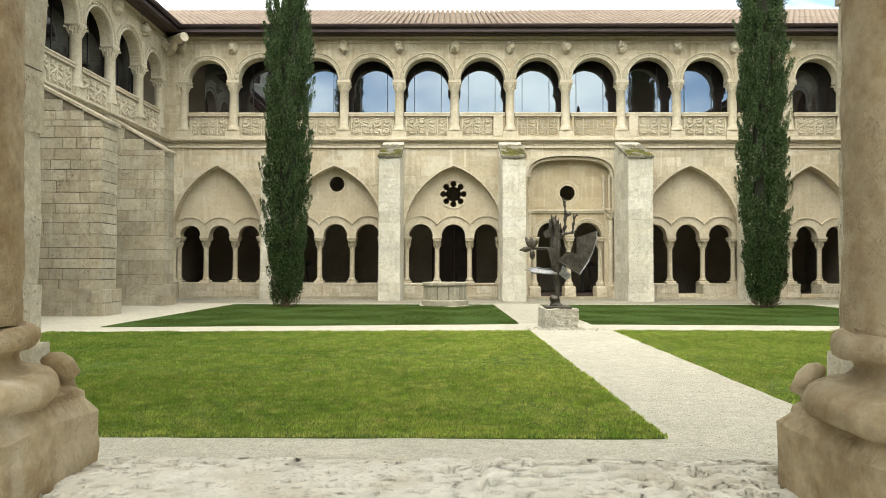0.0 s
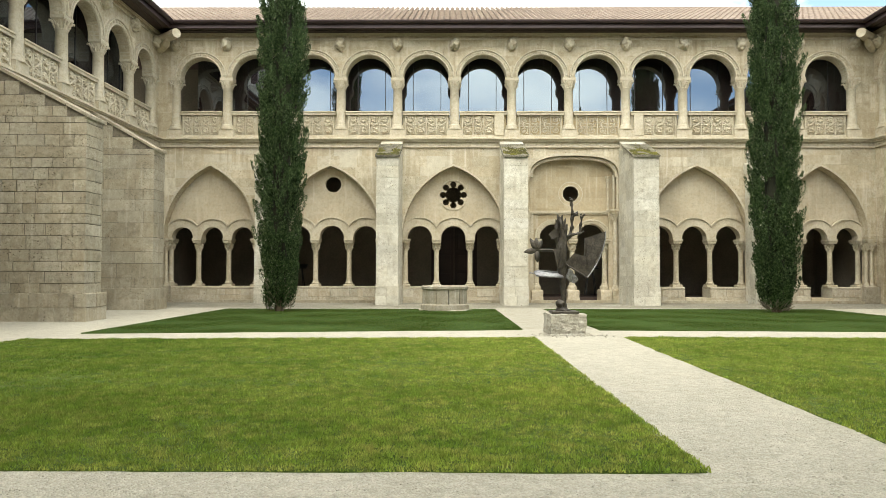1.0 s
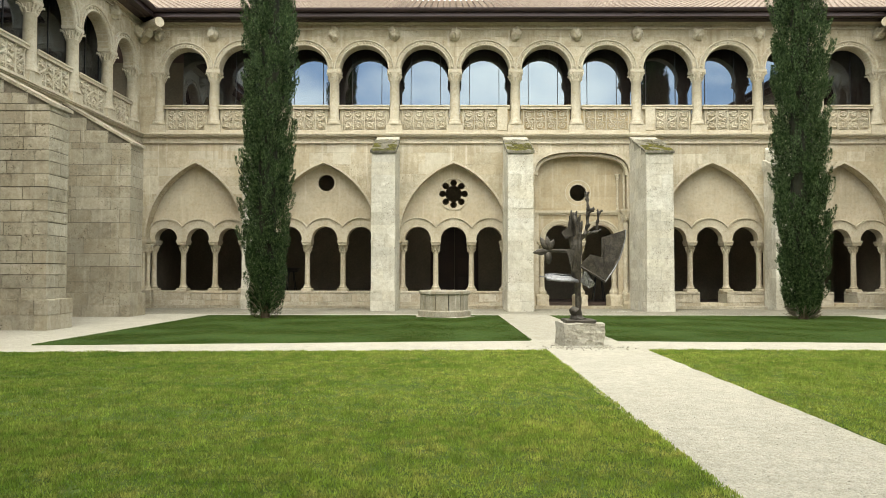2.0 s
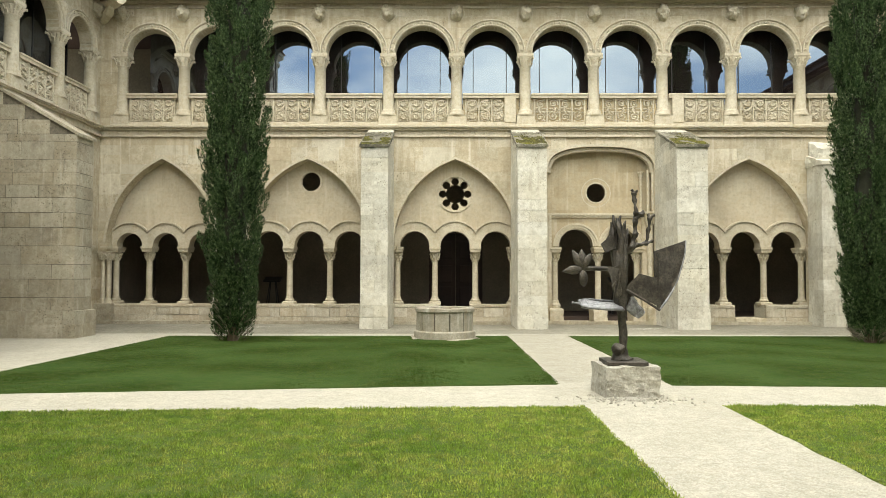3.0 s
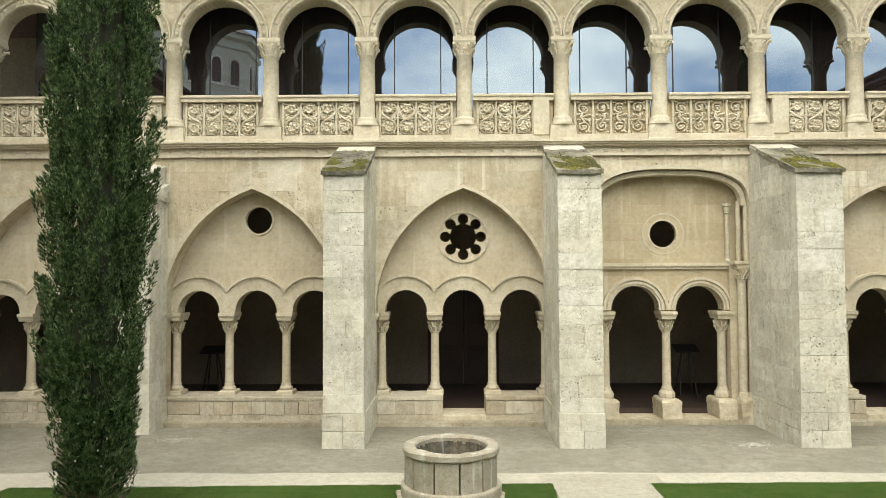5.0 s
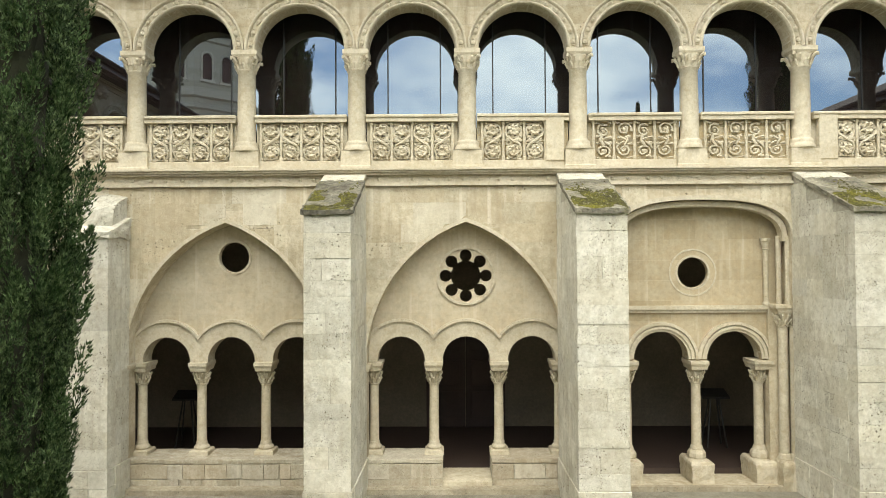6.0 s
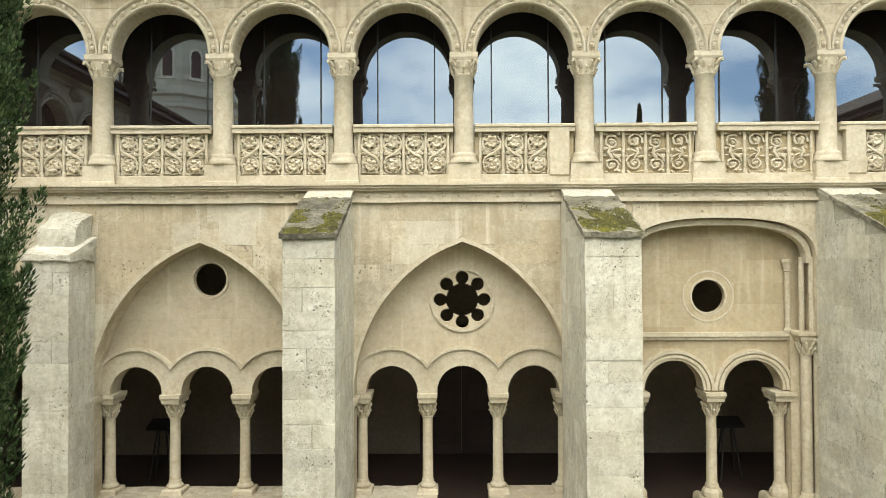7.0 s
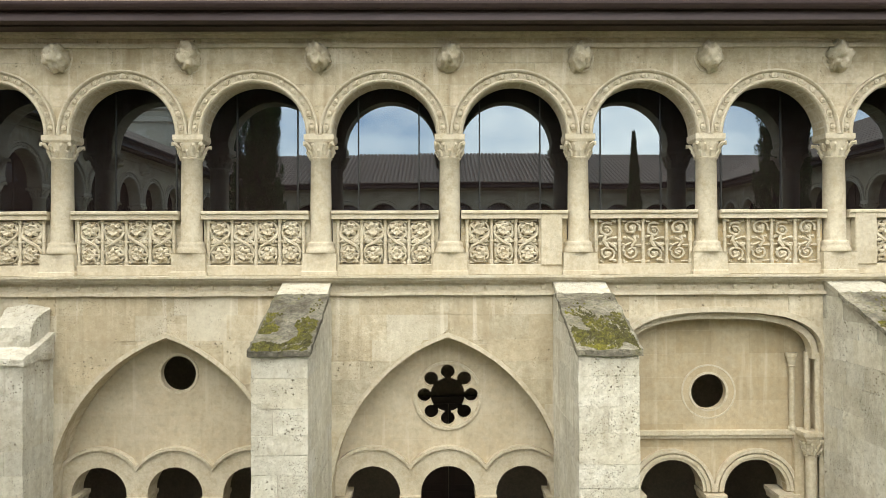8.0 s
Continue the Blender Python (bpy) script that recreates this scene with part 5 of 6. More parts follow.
for name, at, cols in (("north", NORTH, NORTH_COLS), ("west", WEST, WEST_COLS), ("east", EAST, EAST_COLS), ("south", SOUTH, SOUTH_COLS)):
    for c in cols:
        m = at @ pose(c, 0.20, 0)
        if proto is None:
            proto = _placed(upper_column(), m)
        else:
            copy_thing(proto, m)
    for k, (c0, c1) in enumerate(zip(cols, cols[1:])):
        if name == "north" and k == 5:
            balustrade(at, c0, c1, 3, k, True, 1, ochre_stain, False, "ochre-stained carved stone balustrade with a plain repair slab")
        elif name == "north" and k == 8:
            balustrade(at, c0, c1, 3, k, True, -1, carved_stone, False, "carved stone balustrade with a plain repair slab")
        else:
            old = name == "north" and k in (6, 7)
            balustrade(at, c0, c1, 4, k, name in ("north", "west") or k < 3, 0, ochre_stain if old else carved_stone, old,
                       "ochre-stained carved stone balustrade with flower scrolls" if old else "carved stone balustrade with flower scrolls")
        shift = 0.55 if name == "north" else 0.0
        window(number, name, at, c0 + shift, c1 + shift, number)
        number += 1


def roundel(at, u, z, seed, r=0.225):
    """A worn carved boss in a round frame, kept as a plain bulging form."""
    rnd = random.Random(seed)
    th = thing("roundel", at @ pose(u, 0.05, z) @ pose(0, 0, 0, 0, rnd.uniform(-15, 15), 0), "worn carved stone roundel between the arches", "roundel", "roundels under the eaves")
    bm = bmesh.new()
    bmesh.ops.create_icosphere(bm, subdivisions=4, radius=1.0)
    for v in bm.verts:
        k = 1.0 + 0.30 * noise.noise(v.co * 2.0 + Vector((seed * 3.1, 0, 0))) + 0.24 * noise.noise(v.co * 4.6 + Vector((seed * 1.7, 4, 0))) + 0.13 * noise.noise(v.co * 11.0)
        v.co = Vector((v.co.x * r * 0.82 * k, v.co.y * 0.27 * k, v.co.z * r * 1.08 * k))
    part("boss", bm, carved_stone, th, "worn bulging carving", smooth=True)
    bm = bmesh.new()
    ring(bm, 0, 0, r * 1.0, r * 1.12, 0.0, 0.06, 22)
    rough(bm, 0.02, 6.0, seed)
    part("rim", bm, carved_stone, th)
    return th


for at, cols in ((NORTH, NORTH_COLS), (WEST, WEST_COLS[6:]), (EAST, EAST_COLS[:4])):
    for c in cols:
        roundel(at, c, 9.80, int(c * 10) % 37)


# ---------- the well ----------
def well(x, y):
    th = thing("well", pose(x, y, 0) @ Matrix.Diagonal((0.99, 0.99, 1.02, 1)), "old round stone well head with panelled sides in the lawn", "well")
    bm = bmesh.new()
    turned(bm, [(0.83, 0.0), (0.83, 0.020), (0.80, 0.034)], 56)
    rough(bm, 0.15, 2.6, 3)
    rough(bm, 0.05, 9.0, 5)
    for v in bm.verts:
        v.co.z = min(v.co.z * 0.6, 0.036) if v.co.z > 0 else 0.0
    part("footing", bm, well_stone, th, "worn flat footing slab")
    bm = bmesh.new()
    turned(bm, [(0.755, 0.02), (0.755, 0.165), (0.745, 0.185), (0.70, 0.195)], 24, start=radians(10))
    part("step", bm, well_stone, th)
    n = 12
    for k in range(n):
        a0, a1 = 2 * math.pi * k / n + 0.193, 2 * math.pi * (k + 1) / n + 0.156
        bm = bmesh.new()
        pts = [(0.70 * math.cos(a0), 0.70 * math.sin(a0)), (0.70 * math.cos(a1), 0.70 * math.sin(a1)), (0.55 * math.cos(a1), 0.55 * math.sin(a1)), (0.55 * math.cos(a0), 0.55 * math.sin(a0))]
        lo, hi = [bm.verts.new((p, q, 0.18)) for p, q in pts], [bm.verts.new((p, q, 0.64)) for p, q in pts]
        bm.faces.new(lo[::-1])
        bm.faces.new(hi)
        for i in range(4):
            j = (i + 1) % 4
            bm.faces.new((lo[i], lo[j], hi[j], hi[i]))
        part("panel_stone", bm, well_stone, th)
    bm = bmesh.new()
    for k in range(32):
        a0, a1 = 2 * math.pi * k / 32, 2 * math.pi * (k + 1) / 32
        prof = [(0.54, 0.62), (0.70, 0.62), (0.725, 0.645), (0.725, 0.71), (0.70, 0.73), (0.555, 0.73), (0.53, 0.705)]
        A = [bm.verts.new((r * math.cos(a0), r * math.sin(a0), z)) for r, z in prof]
        B = [bm.verts.new((r * math.cos(a1), r * math.sin(a1), z)) for r, z in prof]
        for i in range(len(prof)):
            j = (i + 1) % len(prof)
            bm.faces.new((A[i], A[j], B[j], B[i]))
    bmesh.ops.remove_doubles(bm, verts=bm.verts, dist=0.001)
    rough(bm, 0.014, 6.0, 2)
    rough(bm, 0.010, 17.0, 5)
    part("rim", bm, well_stone, th, "worn round rim")
    bm = bmesh.new()
    turned(bm, [(0.52, 0.05), (0.52, 0.08)], 24)
    part("fill", bm, well_dark, th, "dark disc inside the well")
    bm = bmesh.new()
    lo, hi = [], []
    for k in range(72):
        a, r = 2 * math.pi * k / 72, 0.515 if k % 3 else 0.490
        lo.append(bm.verts.new((r * math.cos(a), r * math.sin(a), 0.06)))
        hi.append(bm.verts.new(((r + 0.02) * math.cos(a), (r + 0.02) * math.sin(a), 0.655)))
    for k in range(72):
        j = (k + 1) % 72
        bm.faces.new((lo[k], lo[j], hi[j], hi[k]))
    part("lining", bm, well_dark, th, "dark fluted inner wall")
    return th


well(-0.11, 22.42)


# ---------- sculpture ----------
def pedestal(x, y):
    bm = bmesh.new()
    bmesh.ops.create_cube(bm, size=1.0)
    bmesh.ops.subdivide_edges(bm, edges=bm.edges, cuts=9, use_grid_fill=True)
    for v in bm.verts:
        v.co = Vector((v.co.x * 0.68, v.co.y * 0.68, 0.19 + v.co.z * 0.40))
    rough(bm, 0.022, 4.0, 2)
    rough(bm, 0.02, 14.0, 5)
    ob = part("pedestal", bm, rubble, at=pose(x, y, 0, 0, 0, 4))
    return tagged(ob, "low rough-hewn pale stone block under the sculpture", "pedestal")


def plate(bm, pts, thick):
    """A flat sheet through points of space, with thickness."""
    P = [Vector(p) for p in pts]
    nrm = (P[1] - P[0]).cross(P[2] - P[0]).normalized() * thick
    a, b = [bm.verts.new(p - nrm) for p in P], [bm.verts.new(p + nrm) for p in P]
    bm.faces.new(a)
    bm.faces.new(b[::-1])
    for i in range(len(P)):
        j = (i + 1) % len(P)
        bm.faces.new((a[j], a[i], b[i], b[j]))


def sculpture(x, y):
    th = thing("metal_sculpture", pose(x, y, 0.385) @ Matrix.Diagonal((0.95, 0.95, 0.95, 1)), "dark bronze abstract tree sculpture on a stone block", "sculpture")
    bm = bmesh.new()
    box(bm, -0.27, 0.27, -0.27, 0.27, 0.0, 0.06, 0.01)
    part("base_plate", bm, bronze, th)
    bm = bmesh.new()
    tube(bm, [(-0.02, 0, 0.05), (-0.03, 0, 0.12), (0.0, 0, 0.22), (-0.01, 0, 0.55), (-0.02, 0.01, 0.9), (-0.04, 0, 1.15), (-0.03, 0, 1.45), (0.0, 0, 1.62)], [0.16, 0.10, 0.055, 0.048, 0.085, 0.10, 0.09, 0.06], 16)
    bmesh.ops.subdivide_edges(bm, edges=bm.edges[:], cuts=2, use_grid_fill=True)
    rough(bm, 0.03, 9.0, 1)
    rough(bm, 0.012, 30.0, 2)
    part("trunk", bm, bronze, th, smooth=True)
    bm = bmesh.new()
    bmesh.ops.create_icosphere(bm, subdivisions=3, radius=0.085, matrix=Matrix.Translation((-0.09, -0.08, 0.21)))
    rough(bm, 0.03, 12.0, 4)
    part("knot", bm, bronze, th)
    for pts, rad in (([(-0.01, 0, 1.40), (0.12, -0.02, 1.58), (0.17, -0.03, 1.75), (0.17, -0.03, 1.92), (0.19, -0.03, 2.05)], [0.05, 0.05, 0.04, 0.045, 0.05]),
                     ([(0.17, -0.03, 1.95), (0.25, -0.03, 2.03), (0.29, -0.03, 2.06)], [0.05, 0.05, 0.03]),
                     ([(0.19, -0.03, 2.03), (0.165, -0.03, 2.2), (0.155, -0.03, 2.32)], [0.05, 0.035, 0.05]),
                     ([(0.155, -0.03, 2.30), (0.115, -0.03, 2.36)], [0.03, 0.025]), ([(0.155, -0.03, 2.30), (0.205, -0.03, 2.35)], [0.03, 0.025]),
                     ([(0.02, 0, 1.55), (0.18, 0, 1.60), (0.33, 0, 1.63), (0.42, 0, 1.66)], [0.03, 0.035, 0.04, 0.03]),
                     ([(0.32, 0, 1.63), (0.36, 0, 1.82), (0.38, 0, 2.00)], [0.035, 0.03, 0.04]),
                     ([(0.38, 0, 1.98), (0.34, 0, 2.04)], [0.03, 0.025]), ([(0.38, 0, 1.98), (0.43, 0, 2.02)], [0.03, 0.025])):
        bm = bmesh.new()
        P = [Vector(p) for p in pts]
        line, radii = [], []
        for k in range(len(P) - 1):
            for s in range(6):
                f = s / 6
                line.append(P[k].lerp(P[k + 1], f))
                radii.append((rad[k] * (1 - f) + rad[k + 1] * f) * (0.62 + 0.35 * max(0.0, 1 - 3 * min(f, 1 - f))))
        tube(bm, line + [P[-1]], radii + [rad[-1] * 0.6], 10)
        rough(bm, 0.022, 13.0, len(pts) + pts[0][0])
        rough(bm, 0.010, 40.0, len(pts))
        part("branch", bm, bronze, th, "knotted bronze branch", smooth=True)
    for k, (dx, top, dy) in enumerate(((-0.16, 1.92, 0.0), (-0.11, 2.02, 0.04), (-0.06, 1.97, -0.03), (-0.01, 2.01, 0.02), (0.035, 1.95, -0.01), (0.06, 1.84, 0.03))):
        bm = bmesh.new()
        tube(bm, [(dx * (0.5 + 0.5 * q ** 1.5) + 0.012 * math.sin(9 * q + k), dy - 0.03 * (1 - q) + 0.012 * math.cos(7 * q + 2 * k), 0.95 + 0.03 * k + (top - 0.95 - 0.03 * k) * q) for q in (0.0, 0.15, 0.3, 0.45, 0.6, 0.72, 0.84, 0.93, 1.0)],
             [0.026, 0.036, 0.042, 0.041, 0.042, 0.038, 0.033, 0.025, 0.010], 9)
        rough(bm, 0.022, 12.0, k)
        rough(bm, 0.010, 34.0, k + 4)
        part("stave", bm, bronze, th, "rough upright bronze stave")
    bm = bmesh.new()
    plate(bm, [(0.02, -0.06, 1.02), (0.20, -0.10, 1.22), (0.43, -0.12, 1.16), (0.46, -0.06, 1.50), (0.92, -0.02, 1.66), (0.82, -0.06, 1.26), (0.58, -0.14, 0.78), (0.38, -0.14, 0.80)][:4] + [(0.46, -0.13, 0.84), (0.40, -0.13, 0.80)], 0.012)
    part("wing_plate", bm, bronze, th, "folded dark bronze sheet")
    bm = bmesh.new()
    plate(bm, [(0.40, -0.12, 0.86), (0.41, -0.06, 1.52), (0.86, 0.02, 1.67), (0.845, 0.01, 1.50), (0.80, -0.01, 1.34), (0.73, -0.04, 1.15), (0.64, -0.08, 0.98), (0.54, -0.11, 0.84), (0.45, -0.13, 0.73)], 0.012)
    wing = part("wing_plate", bm, bronze, th, "broad dark bronze sheet")
    bm = bmesh.new()
    tube(bm, [(0.03, -0.10, 1.00), (0.26, -0.14, 0.86), (0.46, -0.14, 0.73)], 0.018, 6)
    part("wing_rib", bm, bronze, th)
    bm = bmesh.new()
    tube(bm, [(0.86, 0.02, 1.67), (0.845, 0.01, 1.50), (0.80, -0.01, 1.34), (0.73, -0.04, 1.15), (0.64, -0.08, 0.98), (0.54, -0.11, 0.84), (0.45, -0.13, 0.73)], 0.017, 6)
    part("wing_rim", bm, steel, wing, "pale edge of the sheet")
    bm = bmesh.new()
    plate(bm, [(-0.20, -0.06, 1.30), (-0.06, -0.10, 1.32), (-0.03, -0.11, 0.96), (-0.12, -0.10, 0.92), (-0.16, -0.08, 1.05)], 0.015)
    bmesh.ops.triangulate(bm, faces=bm.faces)
    bmesh.ops.subdivide_edges(bm, edges=bm.edges[:], cuts=5)
    rough(bm, 0.05, 7.0, 3)
    rough(bm, 0.02, 24.0, 3)
    part("hanging_sheet", bm, bronze, th, "bent bronze sheet along the trunk")
    bm = bmesh.new()
    tube(bm, [(-0.05, 0, 1.28), (-0.40, -0.02, 1.29), (-0.66, -0.03, 1.29)], [0.035, 0.03, 0.035], 7)
    part("arm", bm, bronze, th)
    for k, (a, ln) in enumerate(((186, 0.27), (118, 0.29), (92, 0.27), (62, 0.24), (275, 0.25))):
        bm = bmesh.new()
        c, s = math.cos(radians(a)), math.sin(radians(a))
        tube(bm, [(-0.55 + c * ln * q, -0.03 - 0.05 * math.sin(3.1 * q), 1.28 + s * ln * q) for q in (0.0, 0.15, 0.3, 0.45, 0.6, 0.75, 0.88, 1.0)], [0.02, 0.042, 0.056, 0.06, 0.054, 0.042, 0.022, 0.004], 14)
        for v in bm.verts:
            v.co.y = -0.03 + (v.co.y + 0.03) * 0.45
        rough(bm, 0.012, 14.0, k)
        part("leaf", bm, bronze, th, "bronze leaf", smooth=True)
    bm = bmesh.new()
    plate(bm, [(-0.58, 0.02, 0.84), (-0.50, 0.05, 0.86), (-0.05, 0.06, 0.82), (-0.02, -0.14, 0.73), (-0.48, -0.17, 0.75), (-0.57, -0.12, 0.77)], 0.014)
    bmesh.ops.triangulate(bm, faces=bm.faces)
    bmesh.ops.subdivide_edges(bm, edges=bm.edges[:], cuts=3)
    rough(bm, 0.02, 9.0, 6)
    tray = part("bright_plate", bm, steel, th, "pale shining metal tray")
    bm = bmesh.new()
    tube(bm, [(-0.02, -0.14, 0.74), (-0.25, -0.16, 0.75), (-0.48, -0.17, 0.765), (-0.57, -0.12, 0.785), (-0.585, 0.02, 0.85), (-0.50, 0.055, 0.87), (-0.05, 0.06, 0.83)], 0.02, 8)
    rough(bm, 0.008, 14.0, 3)
    part("tray_rim", bm, steel, tray, "rounded pale rim", smooth=True)
    bm = bmesh.new()
    tube(bm, [(-0.70, -0.07, 0.83), (-0.66, -0.07, 0.825), (-0.56, -0.07, 0.81)], [0.016, 0.012, 0.014], 8)
    part("bright_rod", bm, steel, th, "pale shining rod")
    bm = bmesh.new()
    plate(bm, [(0.03, -0.05, 0.72), (0.09, -0.07, 0.90), (0.20, -0.09, 0.82), (0.28, -0.07, 0.70), (0.20, -0.05, 0.63)], 0.03)
    bmesh.ops.triangulate(bm, faces=bm.faces)
    bmesh.ops.subdivide_edges(bm, edges=bm.edges[:], cuts=4)
    rough(bm, 0.05, 9.0, 2)
    rough(bm, 0.02, 24.0, 3)
    part("bright_plate", bm, steel, th, "pale shining metal slab")
    bm = bmesh.new()
    plate(bm, [(-0.30, -0.04, 1.62), (-0.16, -0.05, 1.74), (-0.10, -0.05, 1.56), (-0.24, -0.05, 1.50)], 0.02)
    part("small_plate", bm, bronze, th)
    return th


pedestal(2.24, 14.45)
sculpture(2.22, 14.45)


# ---------- cypresses ----------
_cone = bmesh.new()
bmesh.ops.create_icosphere(_cone, subdivisions=1, radius=0.015)
rough(_cone, 0.004, 40.0, 2)
CONE = mesh_of("cone", _cone, cone_brown)


def cypress(x, y, height, wide, seed, lean=0.0, slim=0.62, bare=0.0, full=1.0, spire=False):
    rng = np.random.default_rng(seed)
    th = thing("cypress", pose(x, y, 0), "tall narrow dark green cypress in the lawn", "tree", "cypresses of the court")
    bm = bmesh.new()
    tube(bm, [(0, 0, -0.05), (0.01, 0, 0.5), (lean * 0.5, 0, height * 0.5), (lean, 0, height * 0.94)], [0.13, 0.11, 0.07, 0.015], 9)
    part("trunk", bm, bark, th, "short dark trunk")

    def radius(z):
        t = z / height
        if spire:
            return wide * np.clip(2.2 * (1.0 - t), 0.03, 1)
        return wide * np.clip(np.minimum(0.55 + 2.2 * t, 1.0) * np.where(t > slim, np.sqrt(np.clip(1 - ((t - slim) / (1.02 - slim)) ** 2, 0, 1)), 1.0), 0.02, 1)

    clumps = int(1300 * full * height / 12 * wide / 0.7)
    cz = rng.uniform(0.04, height, clumps)
    ca = rng.uniform(0, 2 * np.pi, clumps)
    cr = radius(cz) * np.sqrt(rng.uniform(0.30, 1.0, clumps)) * (1 + 0.08 * np.sin(ca * 3 + cz * 1.3) + 0.06 * np.sin(ca * 5 - cz * 3.1 + seed) + 0.04 * np.sin(ca * 2 + cz * 6.3)) * rng.uniform(0.78, 1.04, clumps)
    tall = rng.uniform(0.32, 0.70, clumps)
    fat = rng.uniform(0.055, 0.12, clumps)
    tilt = rng.uniform(0.05, 0.40, clumps)
    if spire:
        tall, fat, tilt = tall * 0.55, fat * 0.6, tilt * 0.4
    per = 170
    n = clumps * per
    base = np.repeat(np.stack([cr * np.cos(ca) + lean * cz / height, cr * np.sin(ca), cz], 1), per, 0)
    out_dir = np.repeat(np.stack([np.cos(ca), np.sin(ca), np.zeros(clumps)], 1), per, 0)
    t = rng.uniform(0, 1, n) ** 0.8
    fl = np.repeat(fat, per) * np.sin(np.pi * np.clip(0.15 + 0.85 * t, 0, 1)) ** 0.7
    turn = rng.uniform(0, 2 * np.pi, n)
    side = np.stack([np.cos(turn), np.sin(turn), np.zeros(n)], 1)
    p = base + side * (fl * rng.uniform(0.6, 1.1, n))[:, None] + out_dir * (t * np.repeat(tilt * tall, per))[:, None] + np.stack([np.zeros(n), np.zeros(n), t * np.repeat(tall, per)], 1)
    d = side * rng.uniform(0.2, 0.7, n)[:, None] + out_dir * 0.2 + np.stack([np.zeros(n), np.zeros(n), rng.uniform(0.5, 1.1, n)], 1)
    d /= np.linalg.norm(d, axis=1)[:, None]
    s = np.cross(d, side + rng.normal(0, 0.5, (n, 3)))
    s /= np.linalg.norm(s, axis=1)[:, None]
    ln = rng.uniform(0.04, 0.08, n)[:, None]
    w = rng.uniform(0.008, 0.015, n)[:, None]
    v = np.stack([p - s * w, p + s * w, p + d * ln], 1).reshape(-1, 3)
    me = bpy.data.meshes.new("crown")
    me.vertices.add(n * 3)
    me.vertices.foreach_set("co", v.ravel())
    me.loops.add(n * 3)
    me.loops.foreach_set("vertex_index", np.arange(n * 3, dtype=np.int32))
    me.polygons.add(n)
    me.polygons.foreach_set("loop_start", np.arange(0, n * 3, 3, dtype=np.int32))
    me.update()
    me.validate()
    me.materials.append(leaf_dark)
    part("crown", me, None, th, "dense upright dark green foliage")
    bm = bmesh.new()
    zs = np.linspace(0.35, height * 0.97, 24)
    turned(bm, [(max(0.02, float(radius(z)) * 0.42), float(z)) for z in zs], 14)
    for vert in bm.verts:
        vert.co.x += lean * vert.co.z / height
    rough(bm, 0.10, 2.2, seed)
    part("inner_foliage", bm, leaf_core, th, "inner foliage with its shade in the colour")
    if bare:
        # dry twigs showing near the foot
        bm = bmesh.new()
        for _ in range(160):
            z, a = rng.uniform(0.02, bare), rng.uniform(0, 2 * math.pi)
            r0 = float(radius(z)) * rng.uniform(0.55, 0.95)
            tip = Vector((math.cos(a), math.sin(a), rng.uniform(0.3, 1.4))).normalized() * rng.uniform(0.10, 0.24)
            foot = Vector((r0 * math.cos(a), r0 * math.sin(a), z))
            tube(bm, [foot, foot + tip * 0.5 + Vector((0, 0, 0.01)), foot + tip], [0.006, 0.010, 0.003], 4)
        tagged(part("dry_twig", bm, twig_pale, th), "pale dry twigs at the foot", "", "", "stuff")
    for _ in range(120):
        z, a = rng.uniform(0.6, height * 0.92), rng.uniform(0, 2 * math.pi)
        r = float(radius(z)) * rng.uniform(0.92, 1.05)
        part("cone", CONE, None, th, at=pose(r * math.cos(a) + lean * z / height, r * math.sin(a), z, 0, 0, math.degrees(a)))
    return th


cypress(-4.98, 21.55, 12.6, 0.63, 11, 0.06, bare=0.9)
cypress(9.58, 21.5, 12.3, 0.68, 12, 0.03, 0.40, bare=0.3)
cypress(8.85, 9.0, 11.8, 0.56, 13, full=1.2, spire=True)


# ---------- church tower beyond the south wing, seen in the glass ----------
def tower(x, y):
    th = thing("church_tower", pose(x, y, 0), "octagonal pale stone church lantern tower with arched windows", "tower")
    bm = bmesh.new()
    turned(bm, [(4.6, 0), (4.6, 15.2), (4.85, 15.3), (4.85, 15.55), (4.6, 15.65), (4.6, 16.0), (4.95, 16.1), (4.95, 16.5), (4.4, 16.6), (4.4, 20.0), (4.6, 20.1), (4.6, 20.4), (4.4, 20.45), (4.4, 20.7), (4.9, 20.8), (4.9, 21.2)], 8, start=math.pi / 8)
    part("wall", bm, tower_stone, th)
    bm = bmesh.new()
    turned(bm, [(5.1, 21.2), (0.2, 24.5)], 8, start=math.pi / 8)
    part("roof", bm, roof_tile, th)
    for k in range(8):
        a = math.pi / 4 * k
        for off in (-0.72, 0.72):
            bm = bmesh.new()
            slab(bm, [(off - 0.33, 17.4), (off + 0.33, 17.4)] + arc(off, 18.9, 0.33, 0, 180, 8), -4.085, -4.02)
            surround = bmesh.new()
            tube(surround, [(off + 0.41 * math.cos(q * math.pi / 10), -4.10, 18.9 + 0.41 * math.sin(q * math.pi / 10)) for q in range(11)], 0.09, 6)
            for s in (-1, 1):
                tube(surround, [(off + s * 0.41, -4.10, 17.38), (off + s * 0.41, -4.10, 18.9)], 0.07, 6)
            box(surround, off - 0.56, off + 0.56, -4.17, -4.03, 17.2, 17.38)
            # a dark sheet painted for the unlit opening
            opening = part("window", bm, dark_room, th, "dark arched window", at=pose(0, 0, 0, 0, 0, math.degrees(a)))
            part("window_surround", surround, tower_stone, opening, "moulded stone arch and sill")
    return th


tower(-19.3, -9.0)


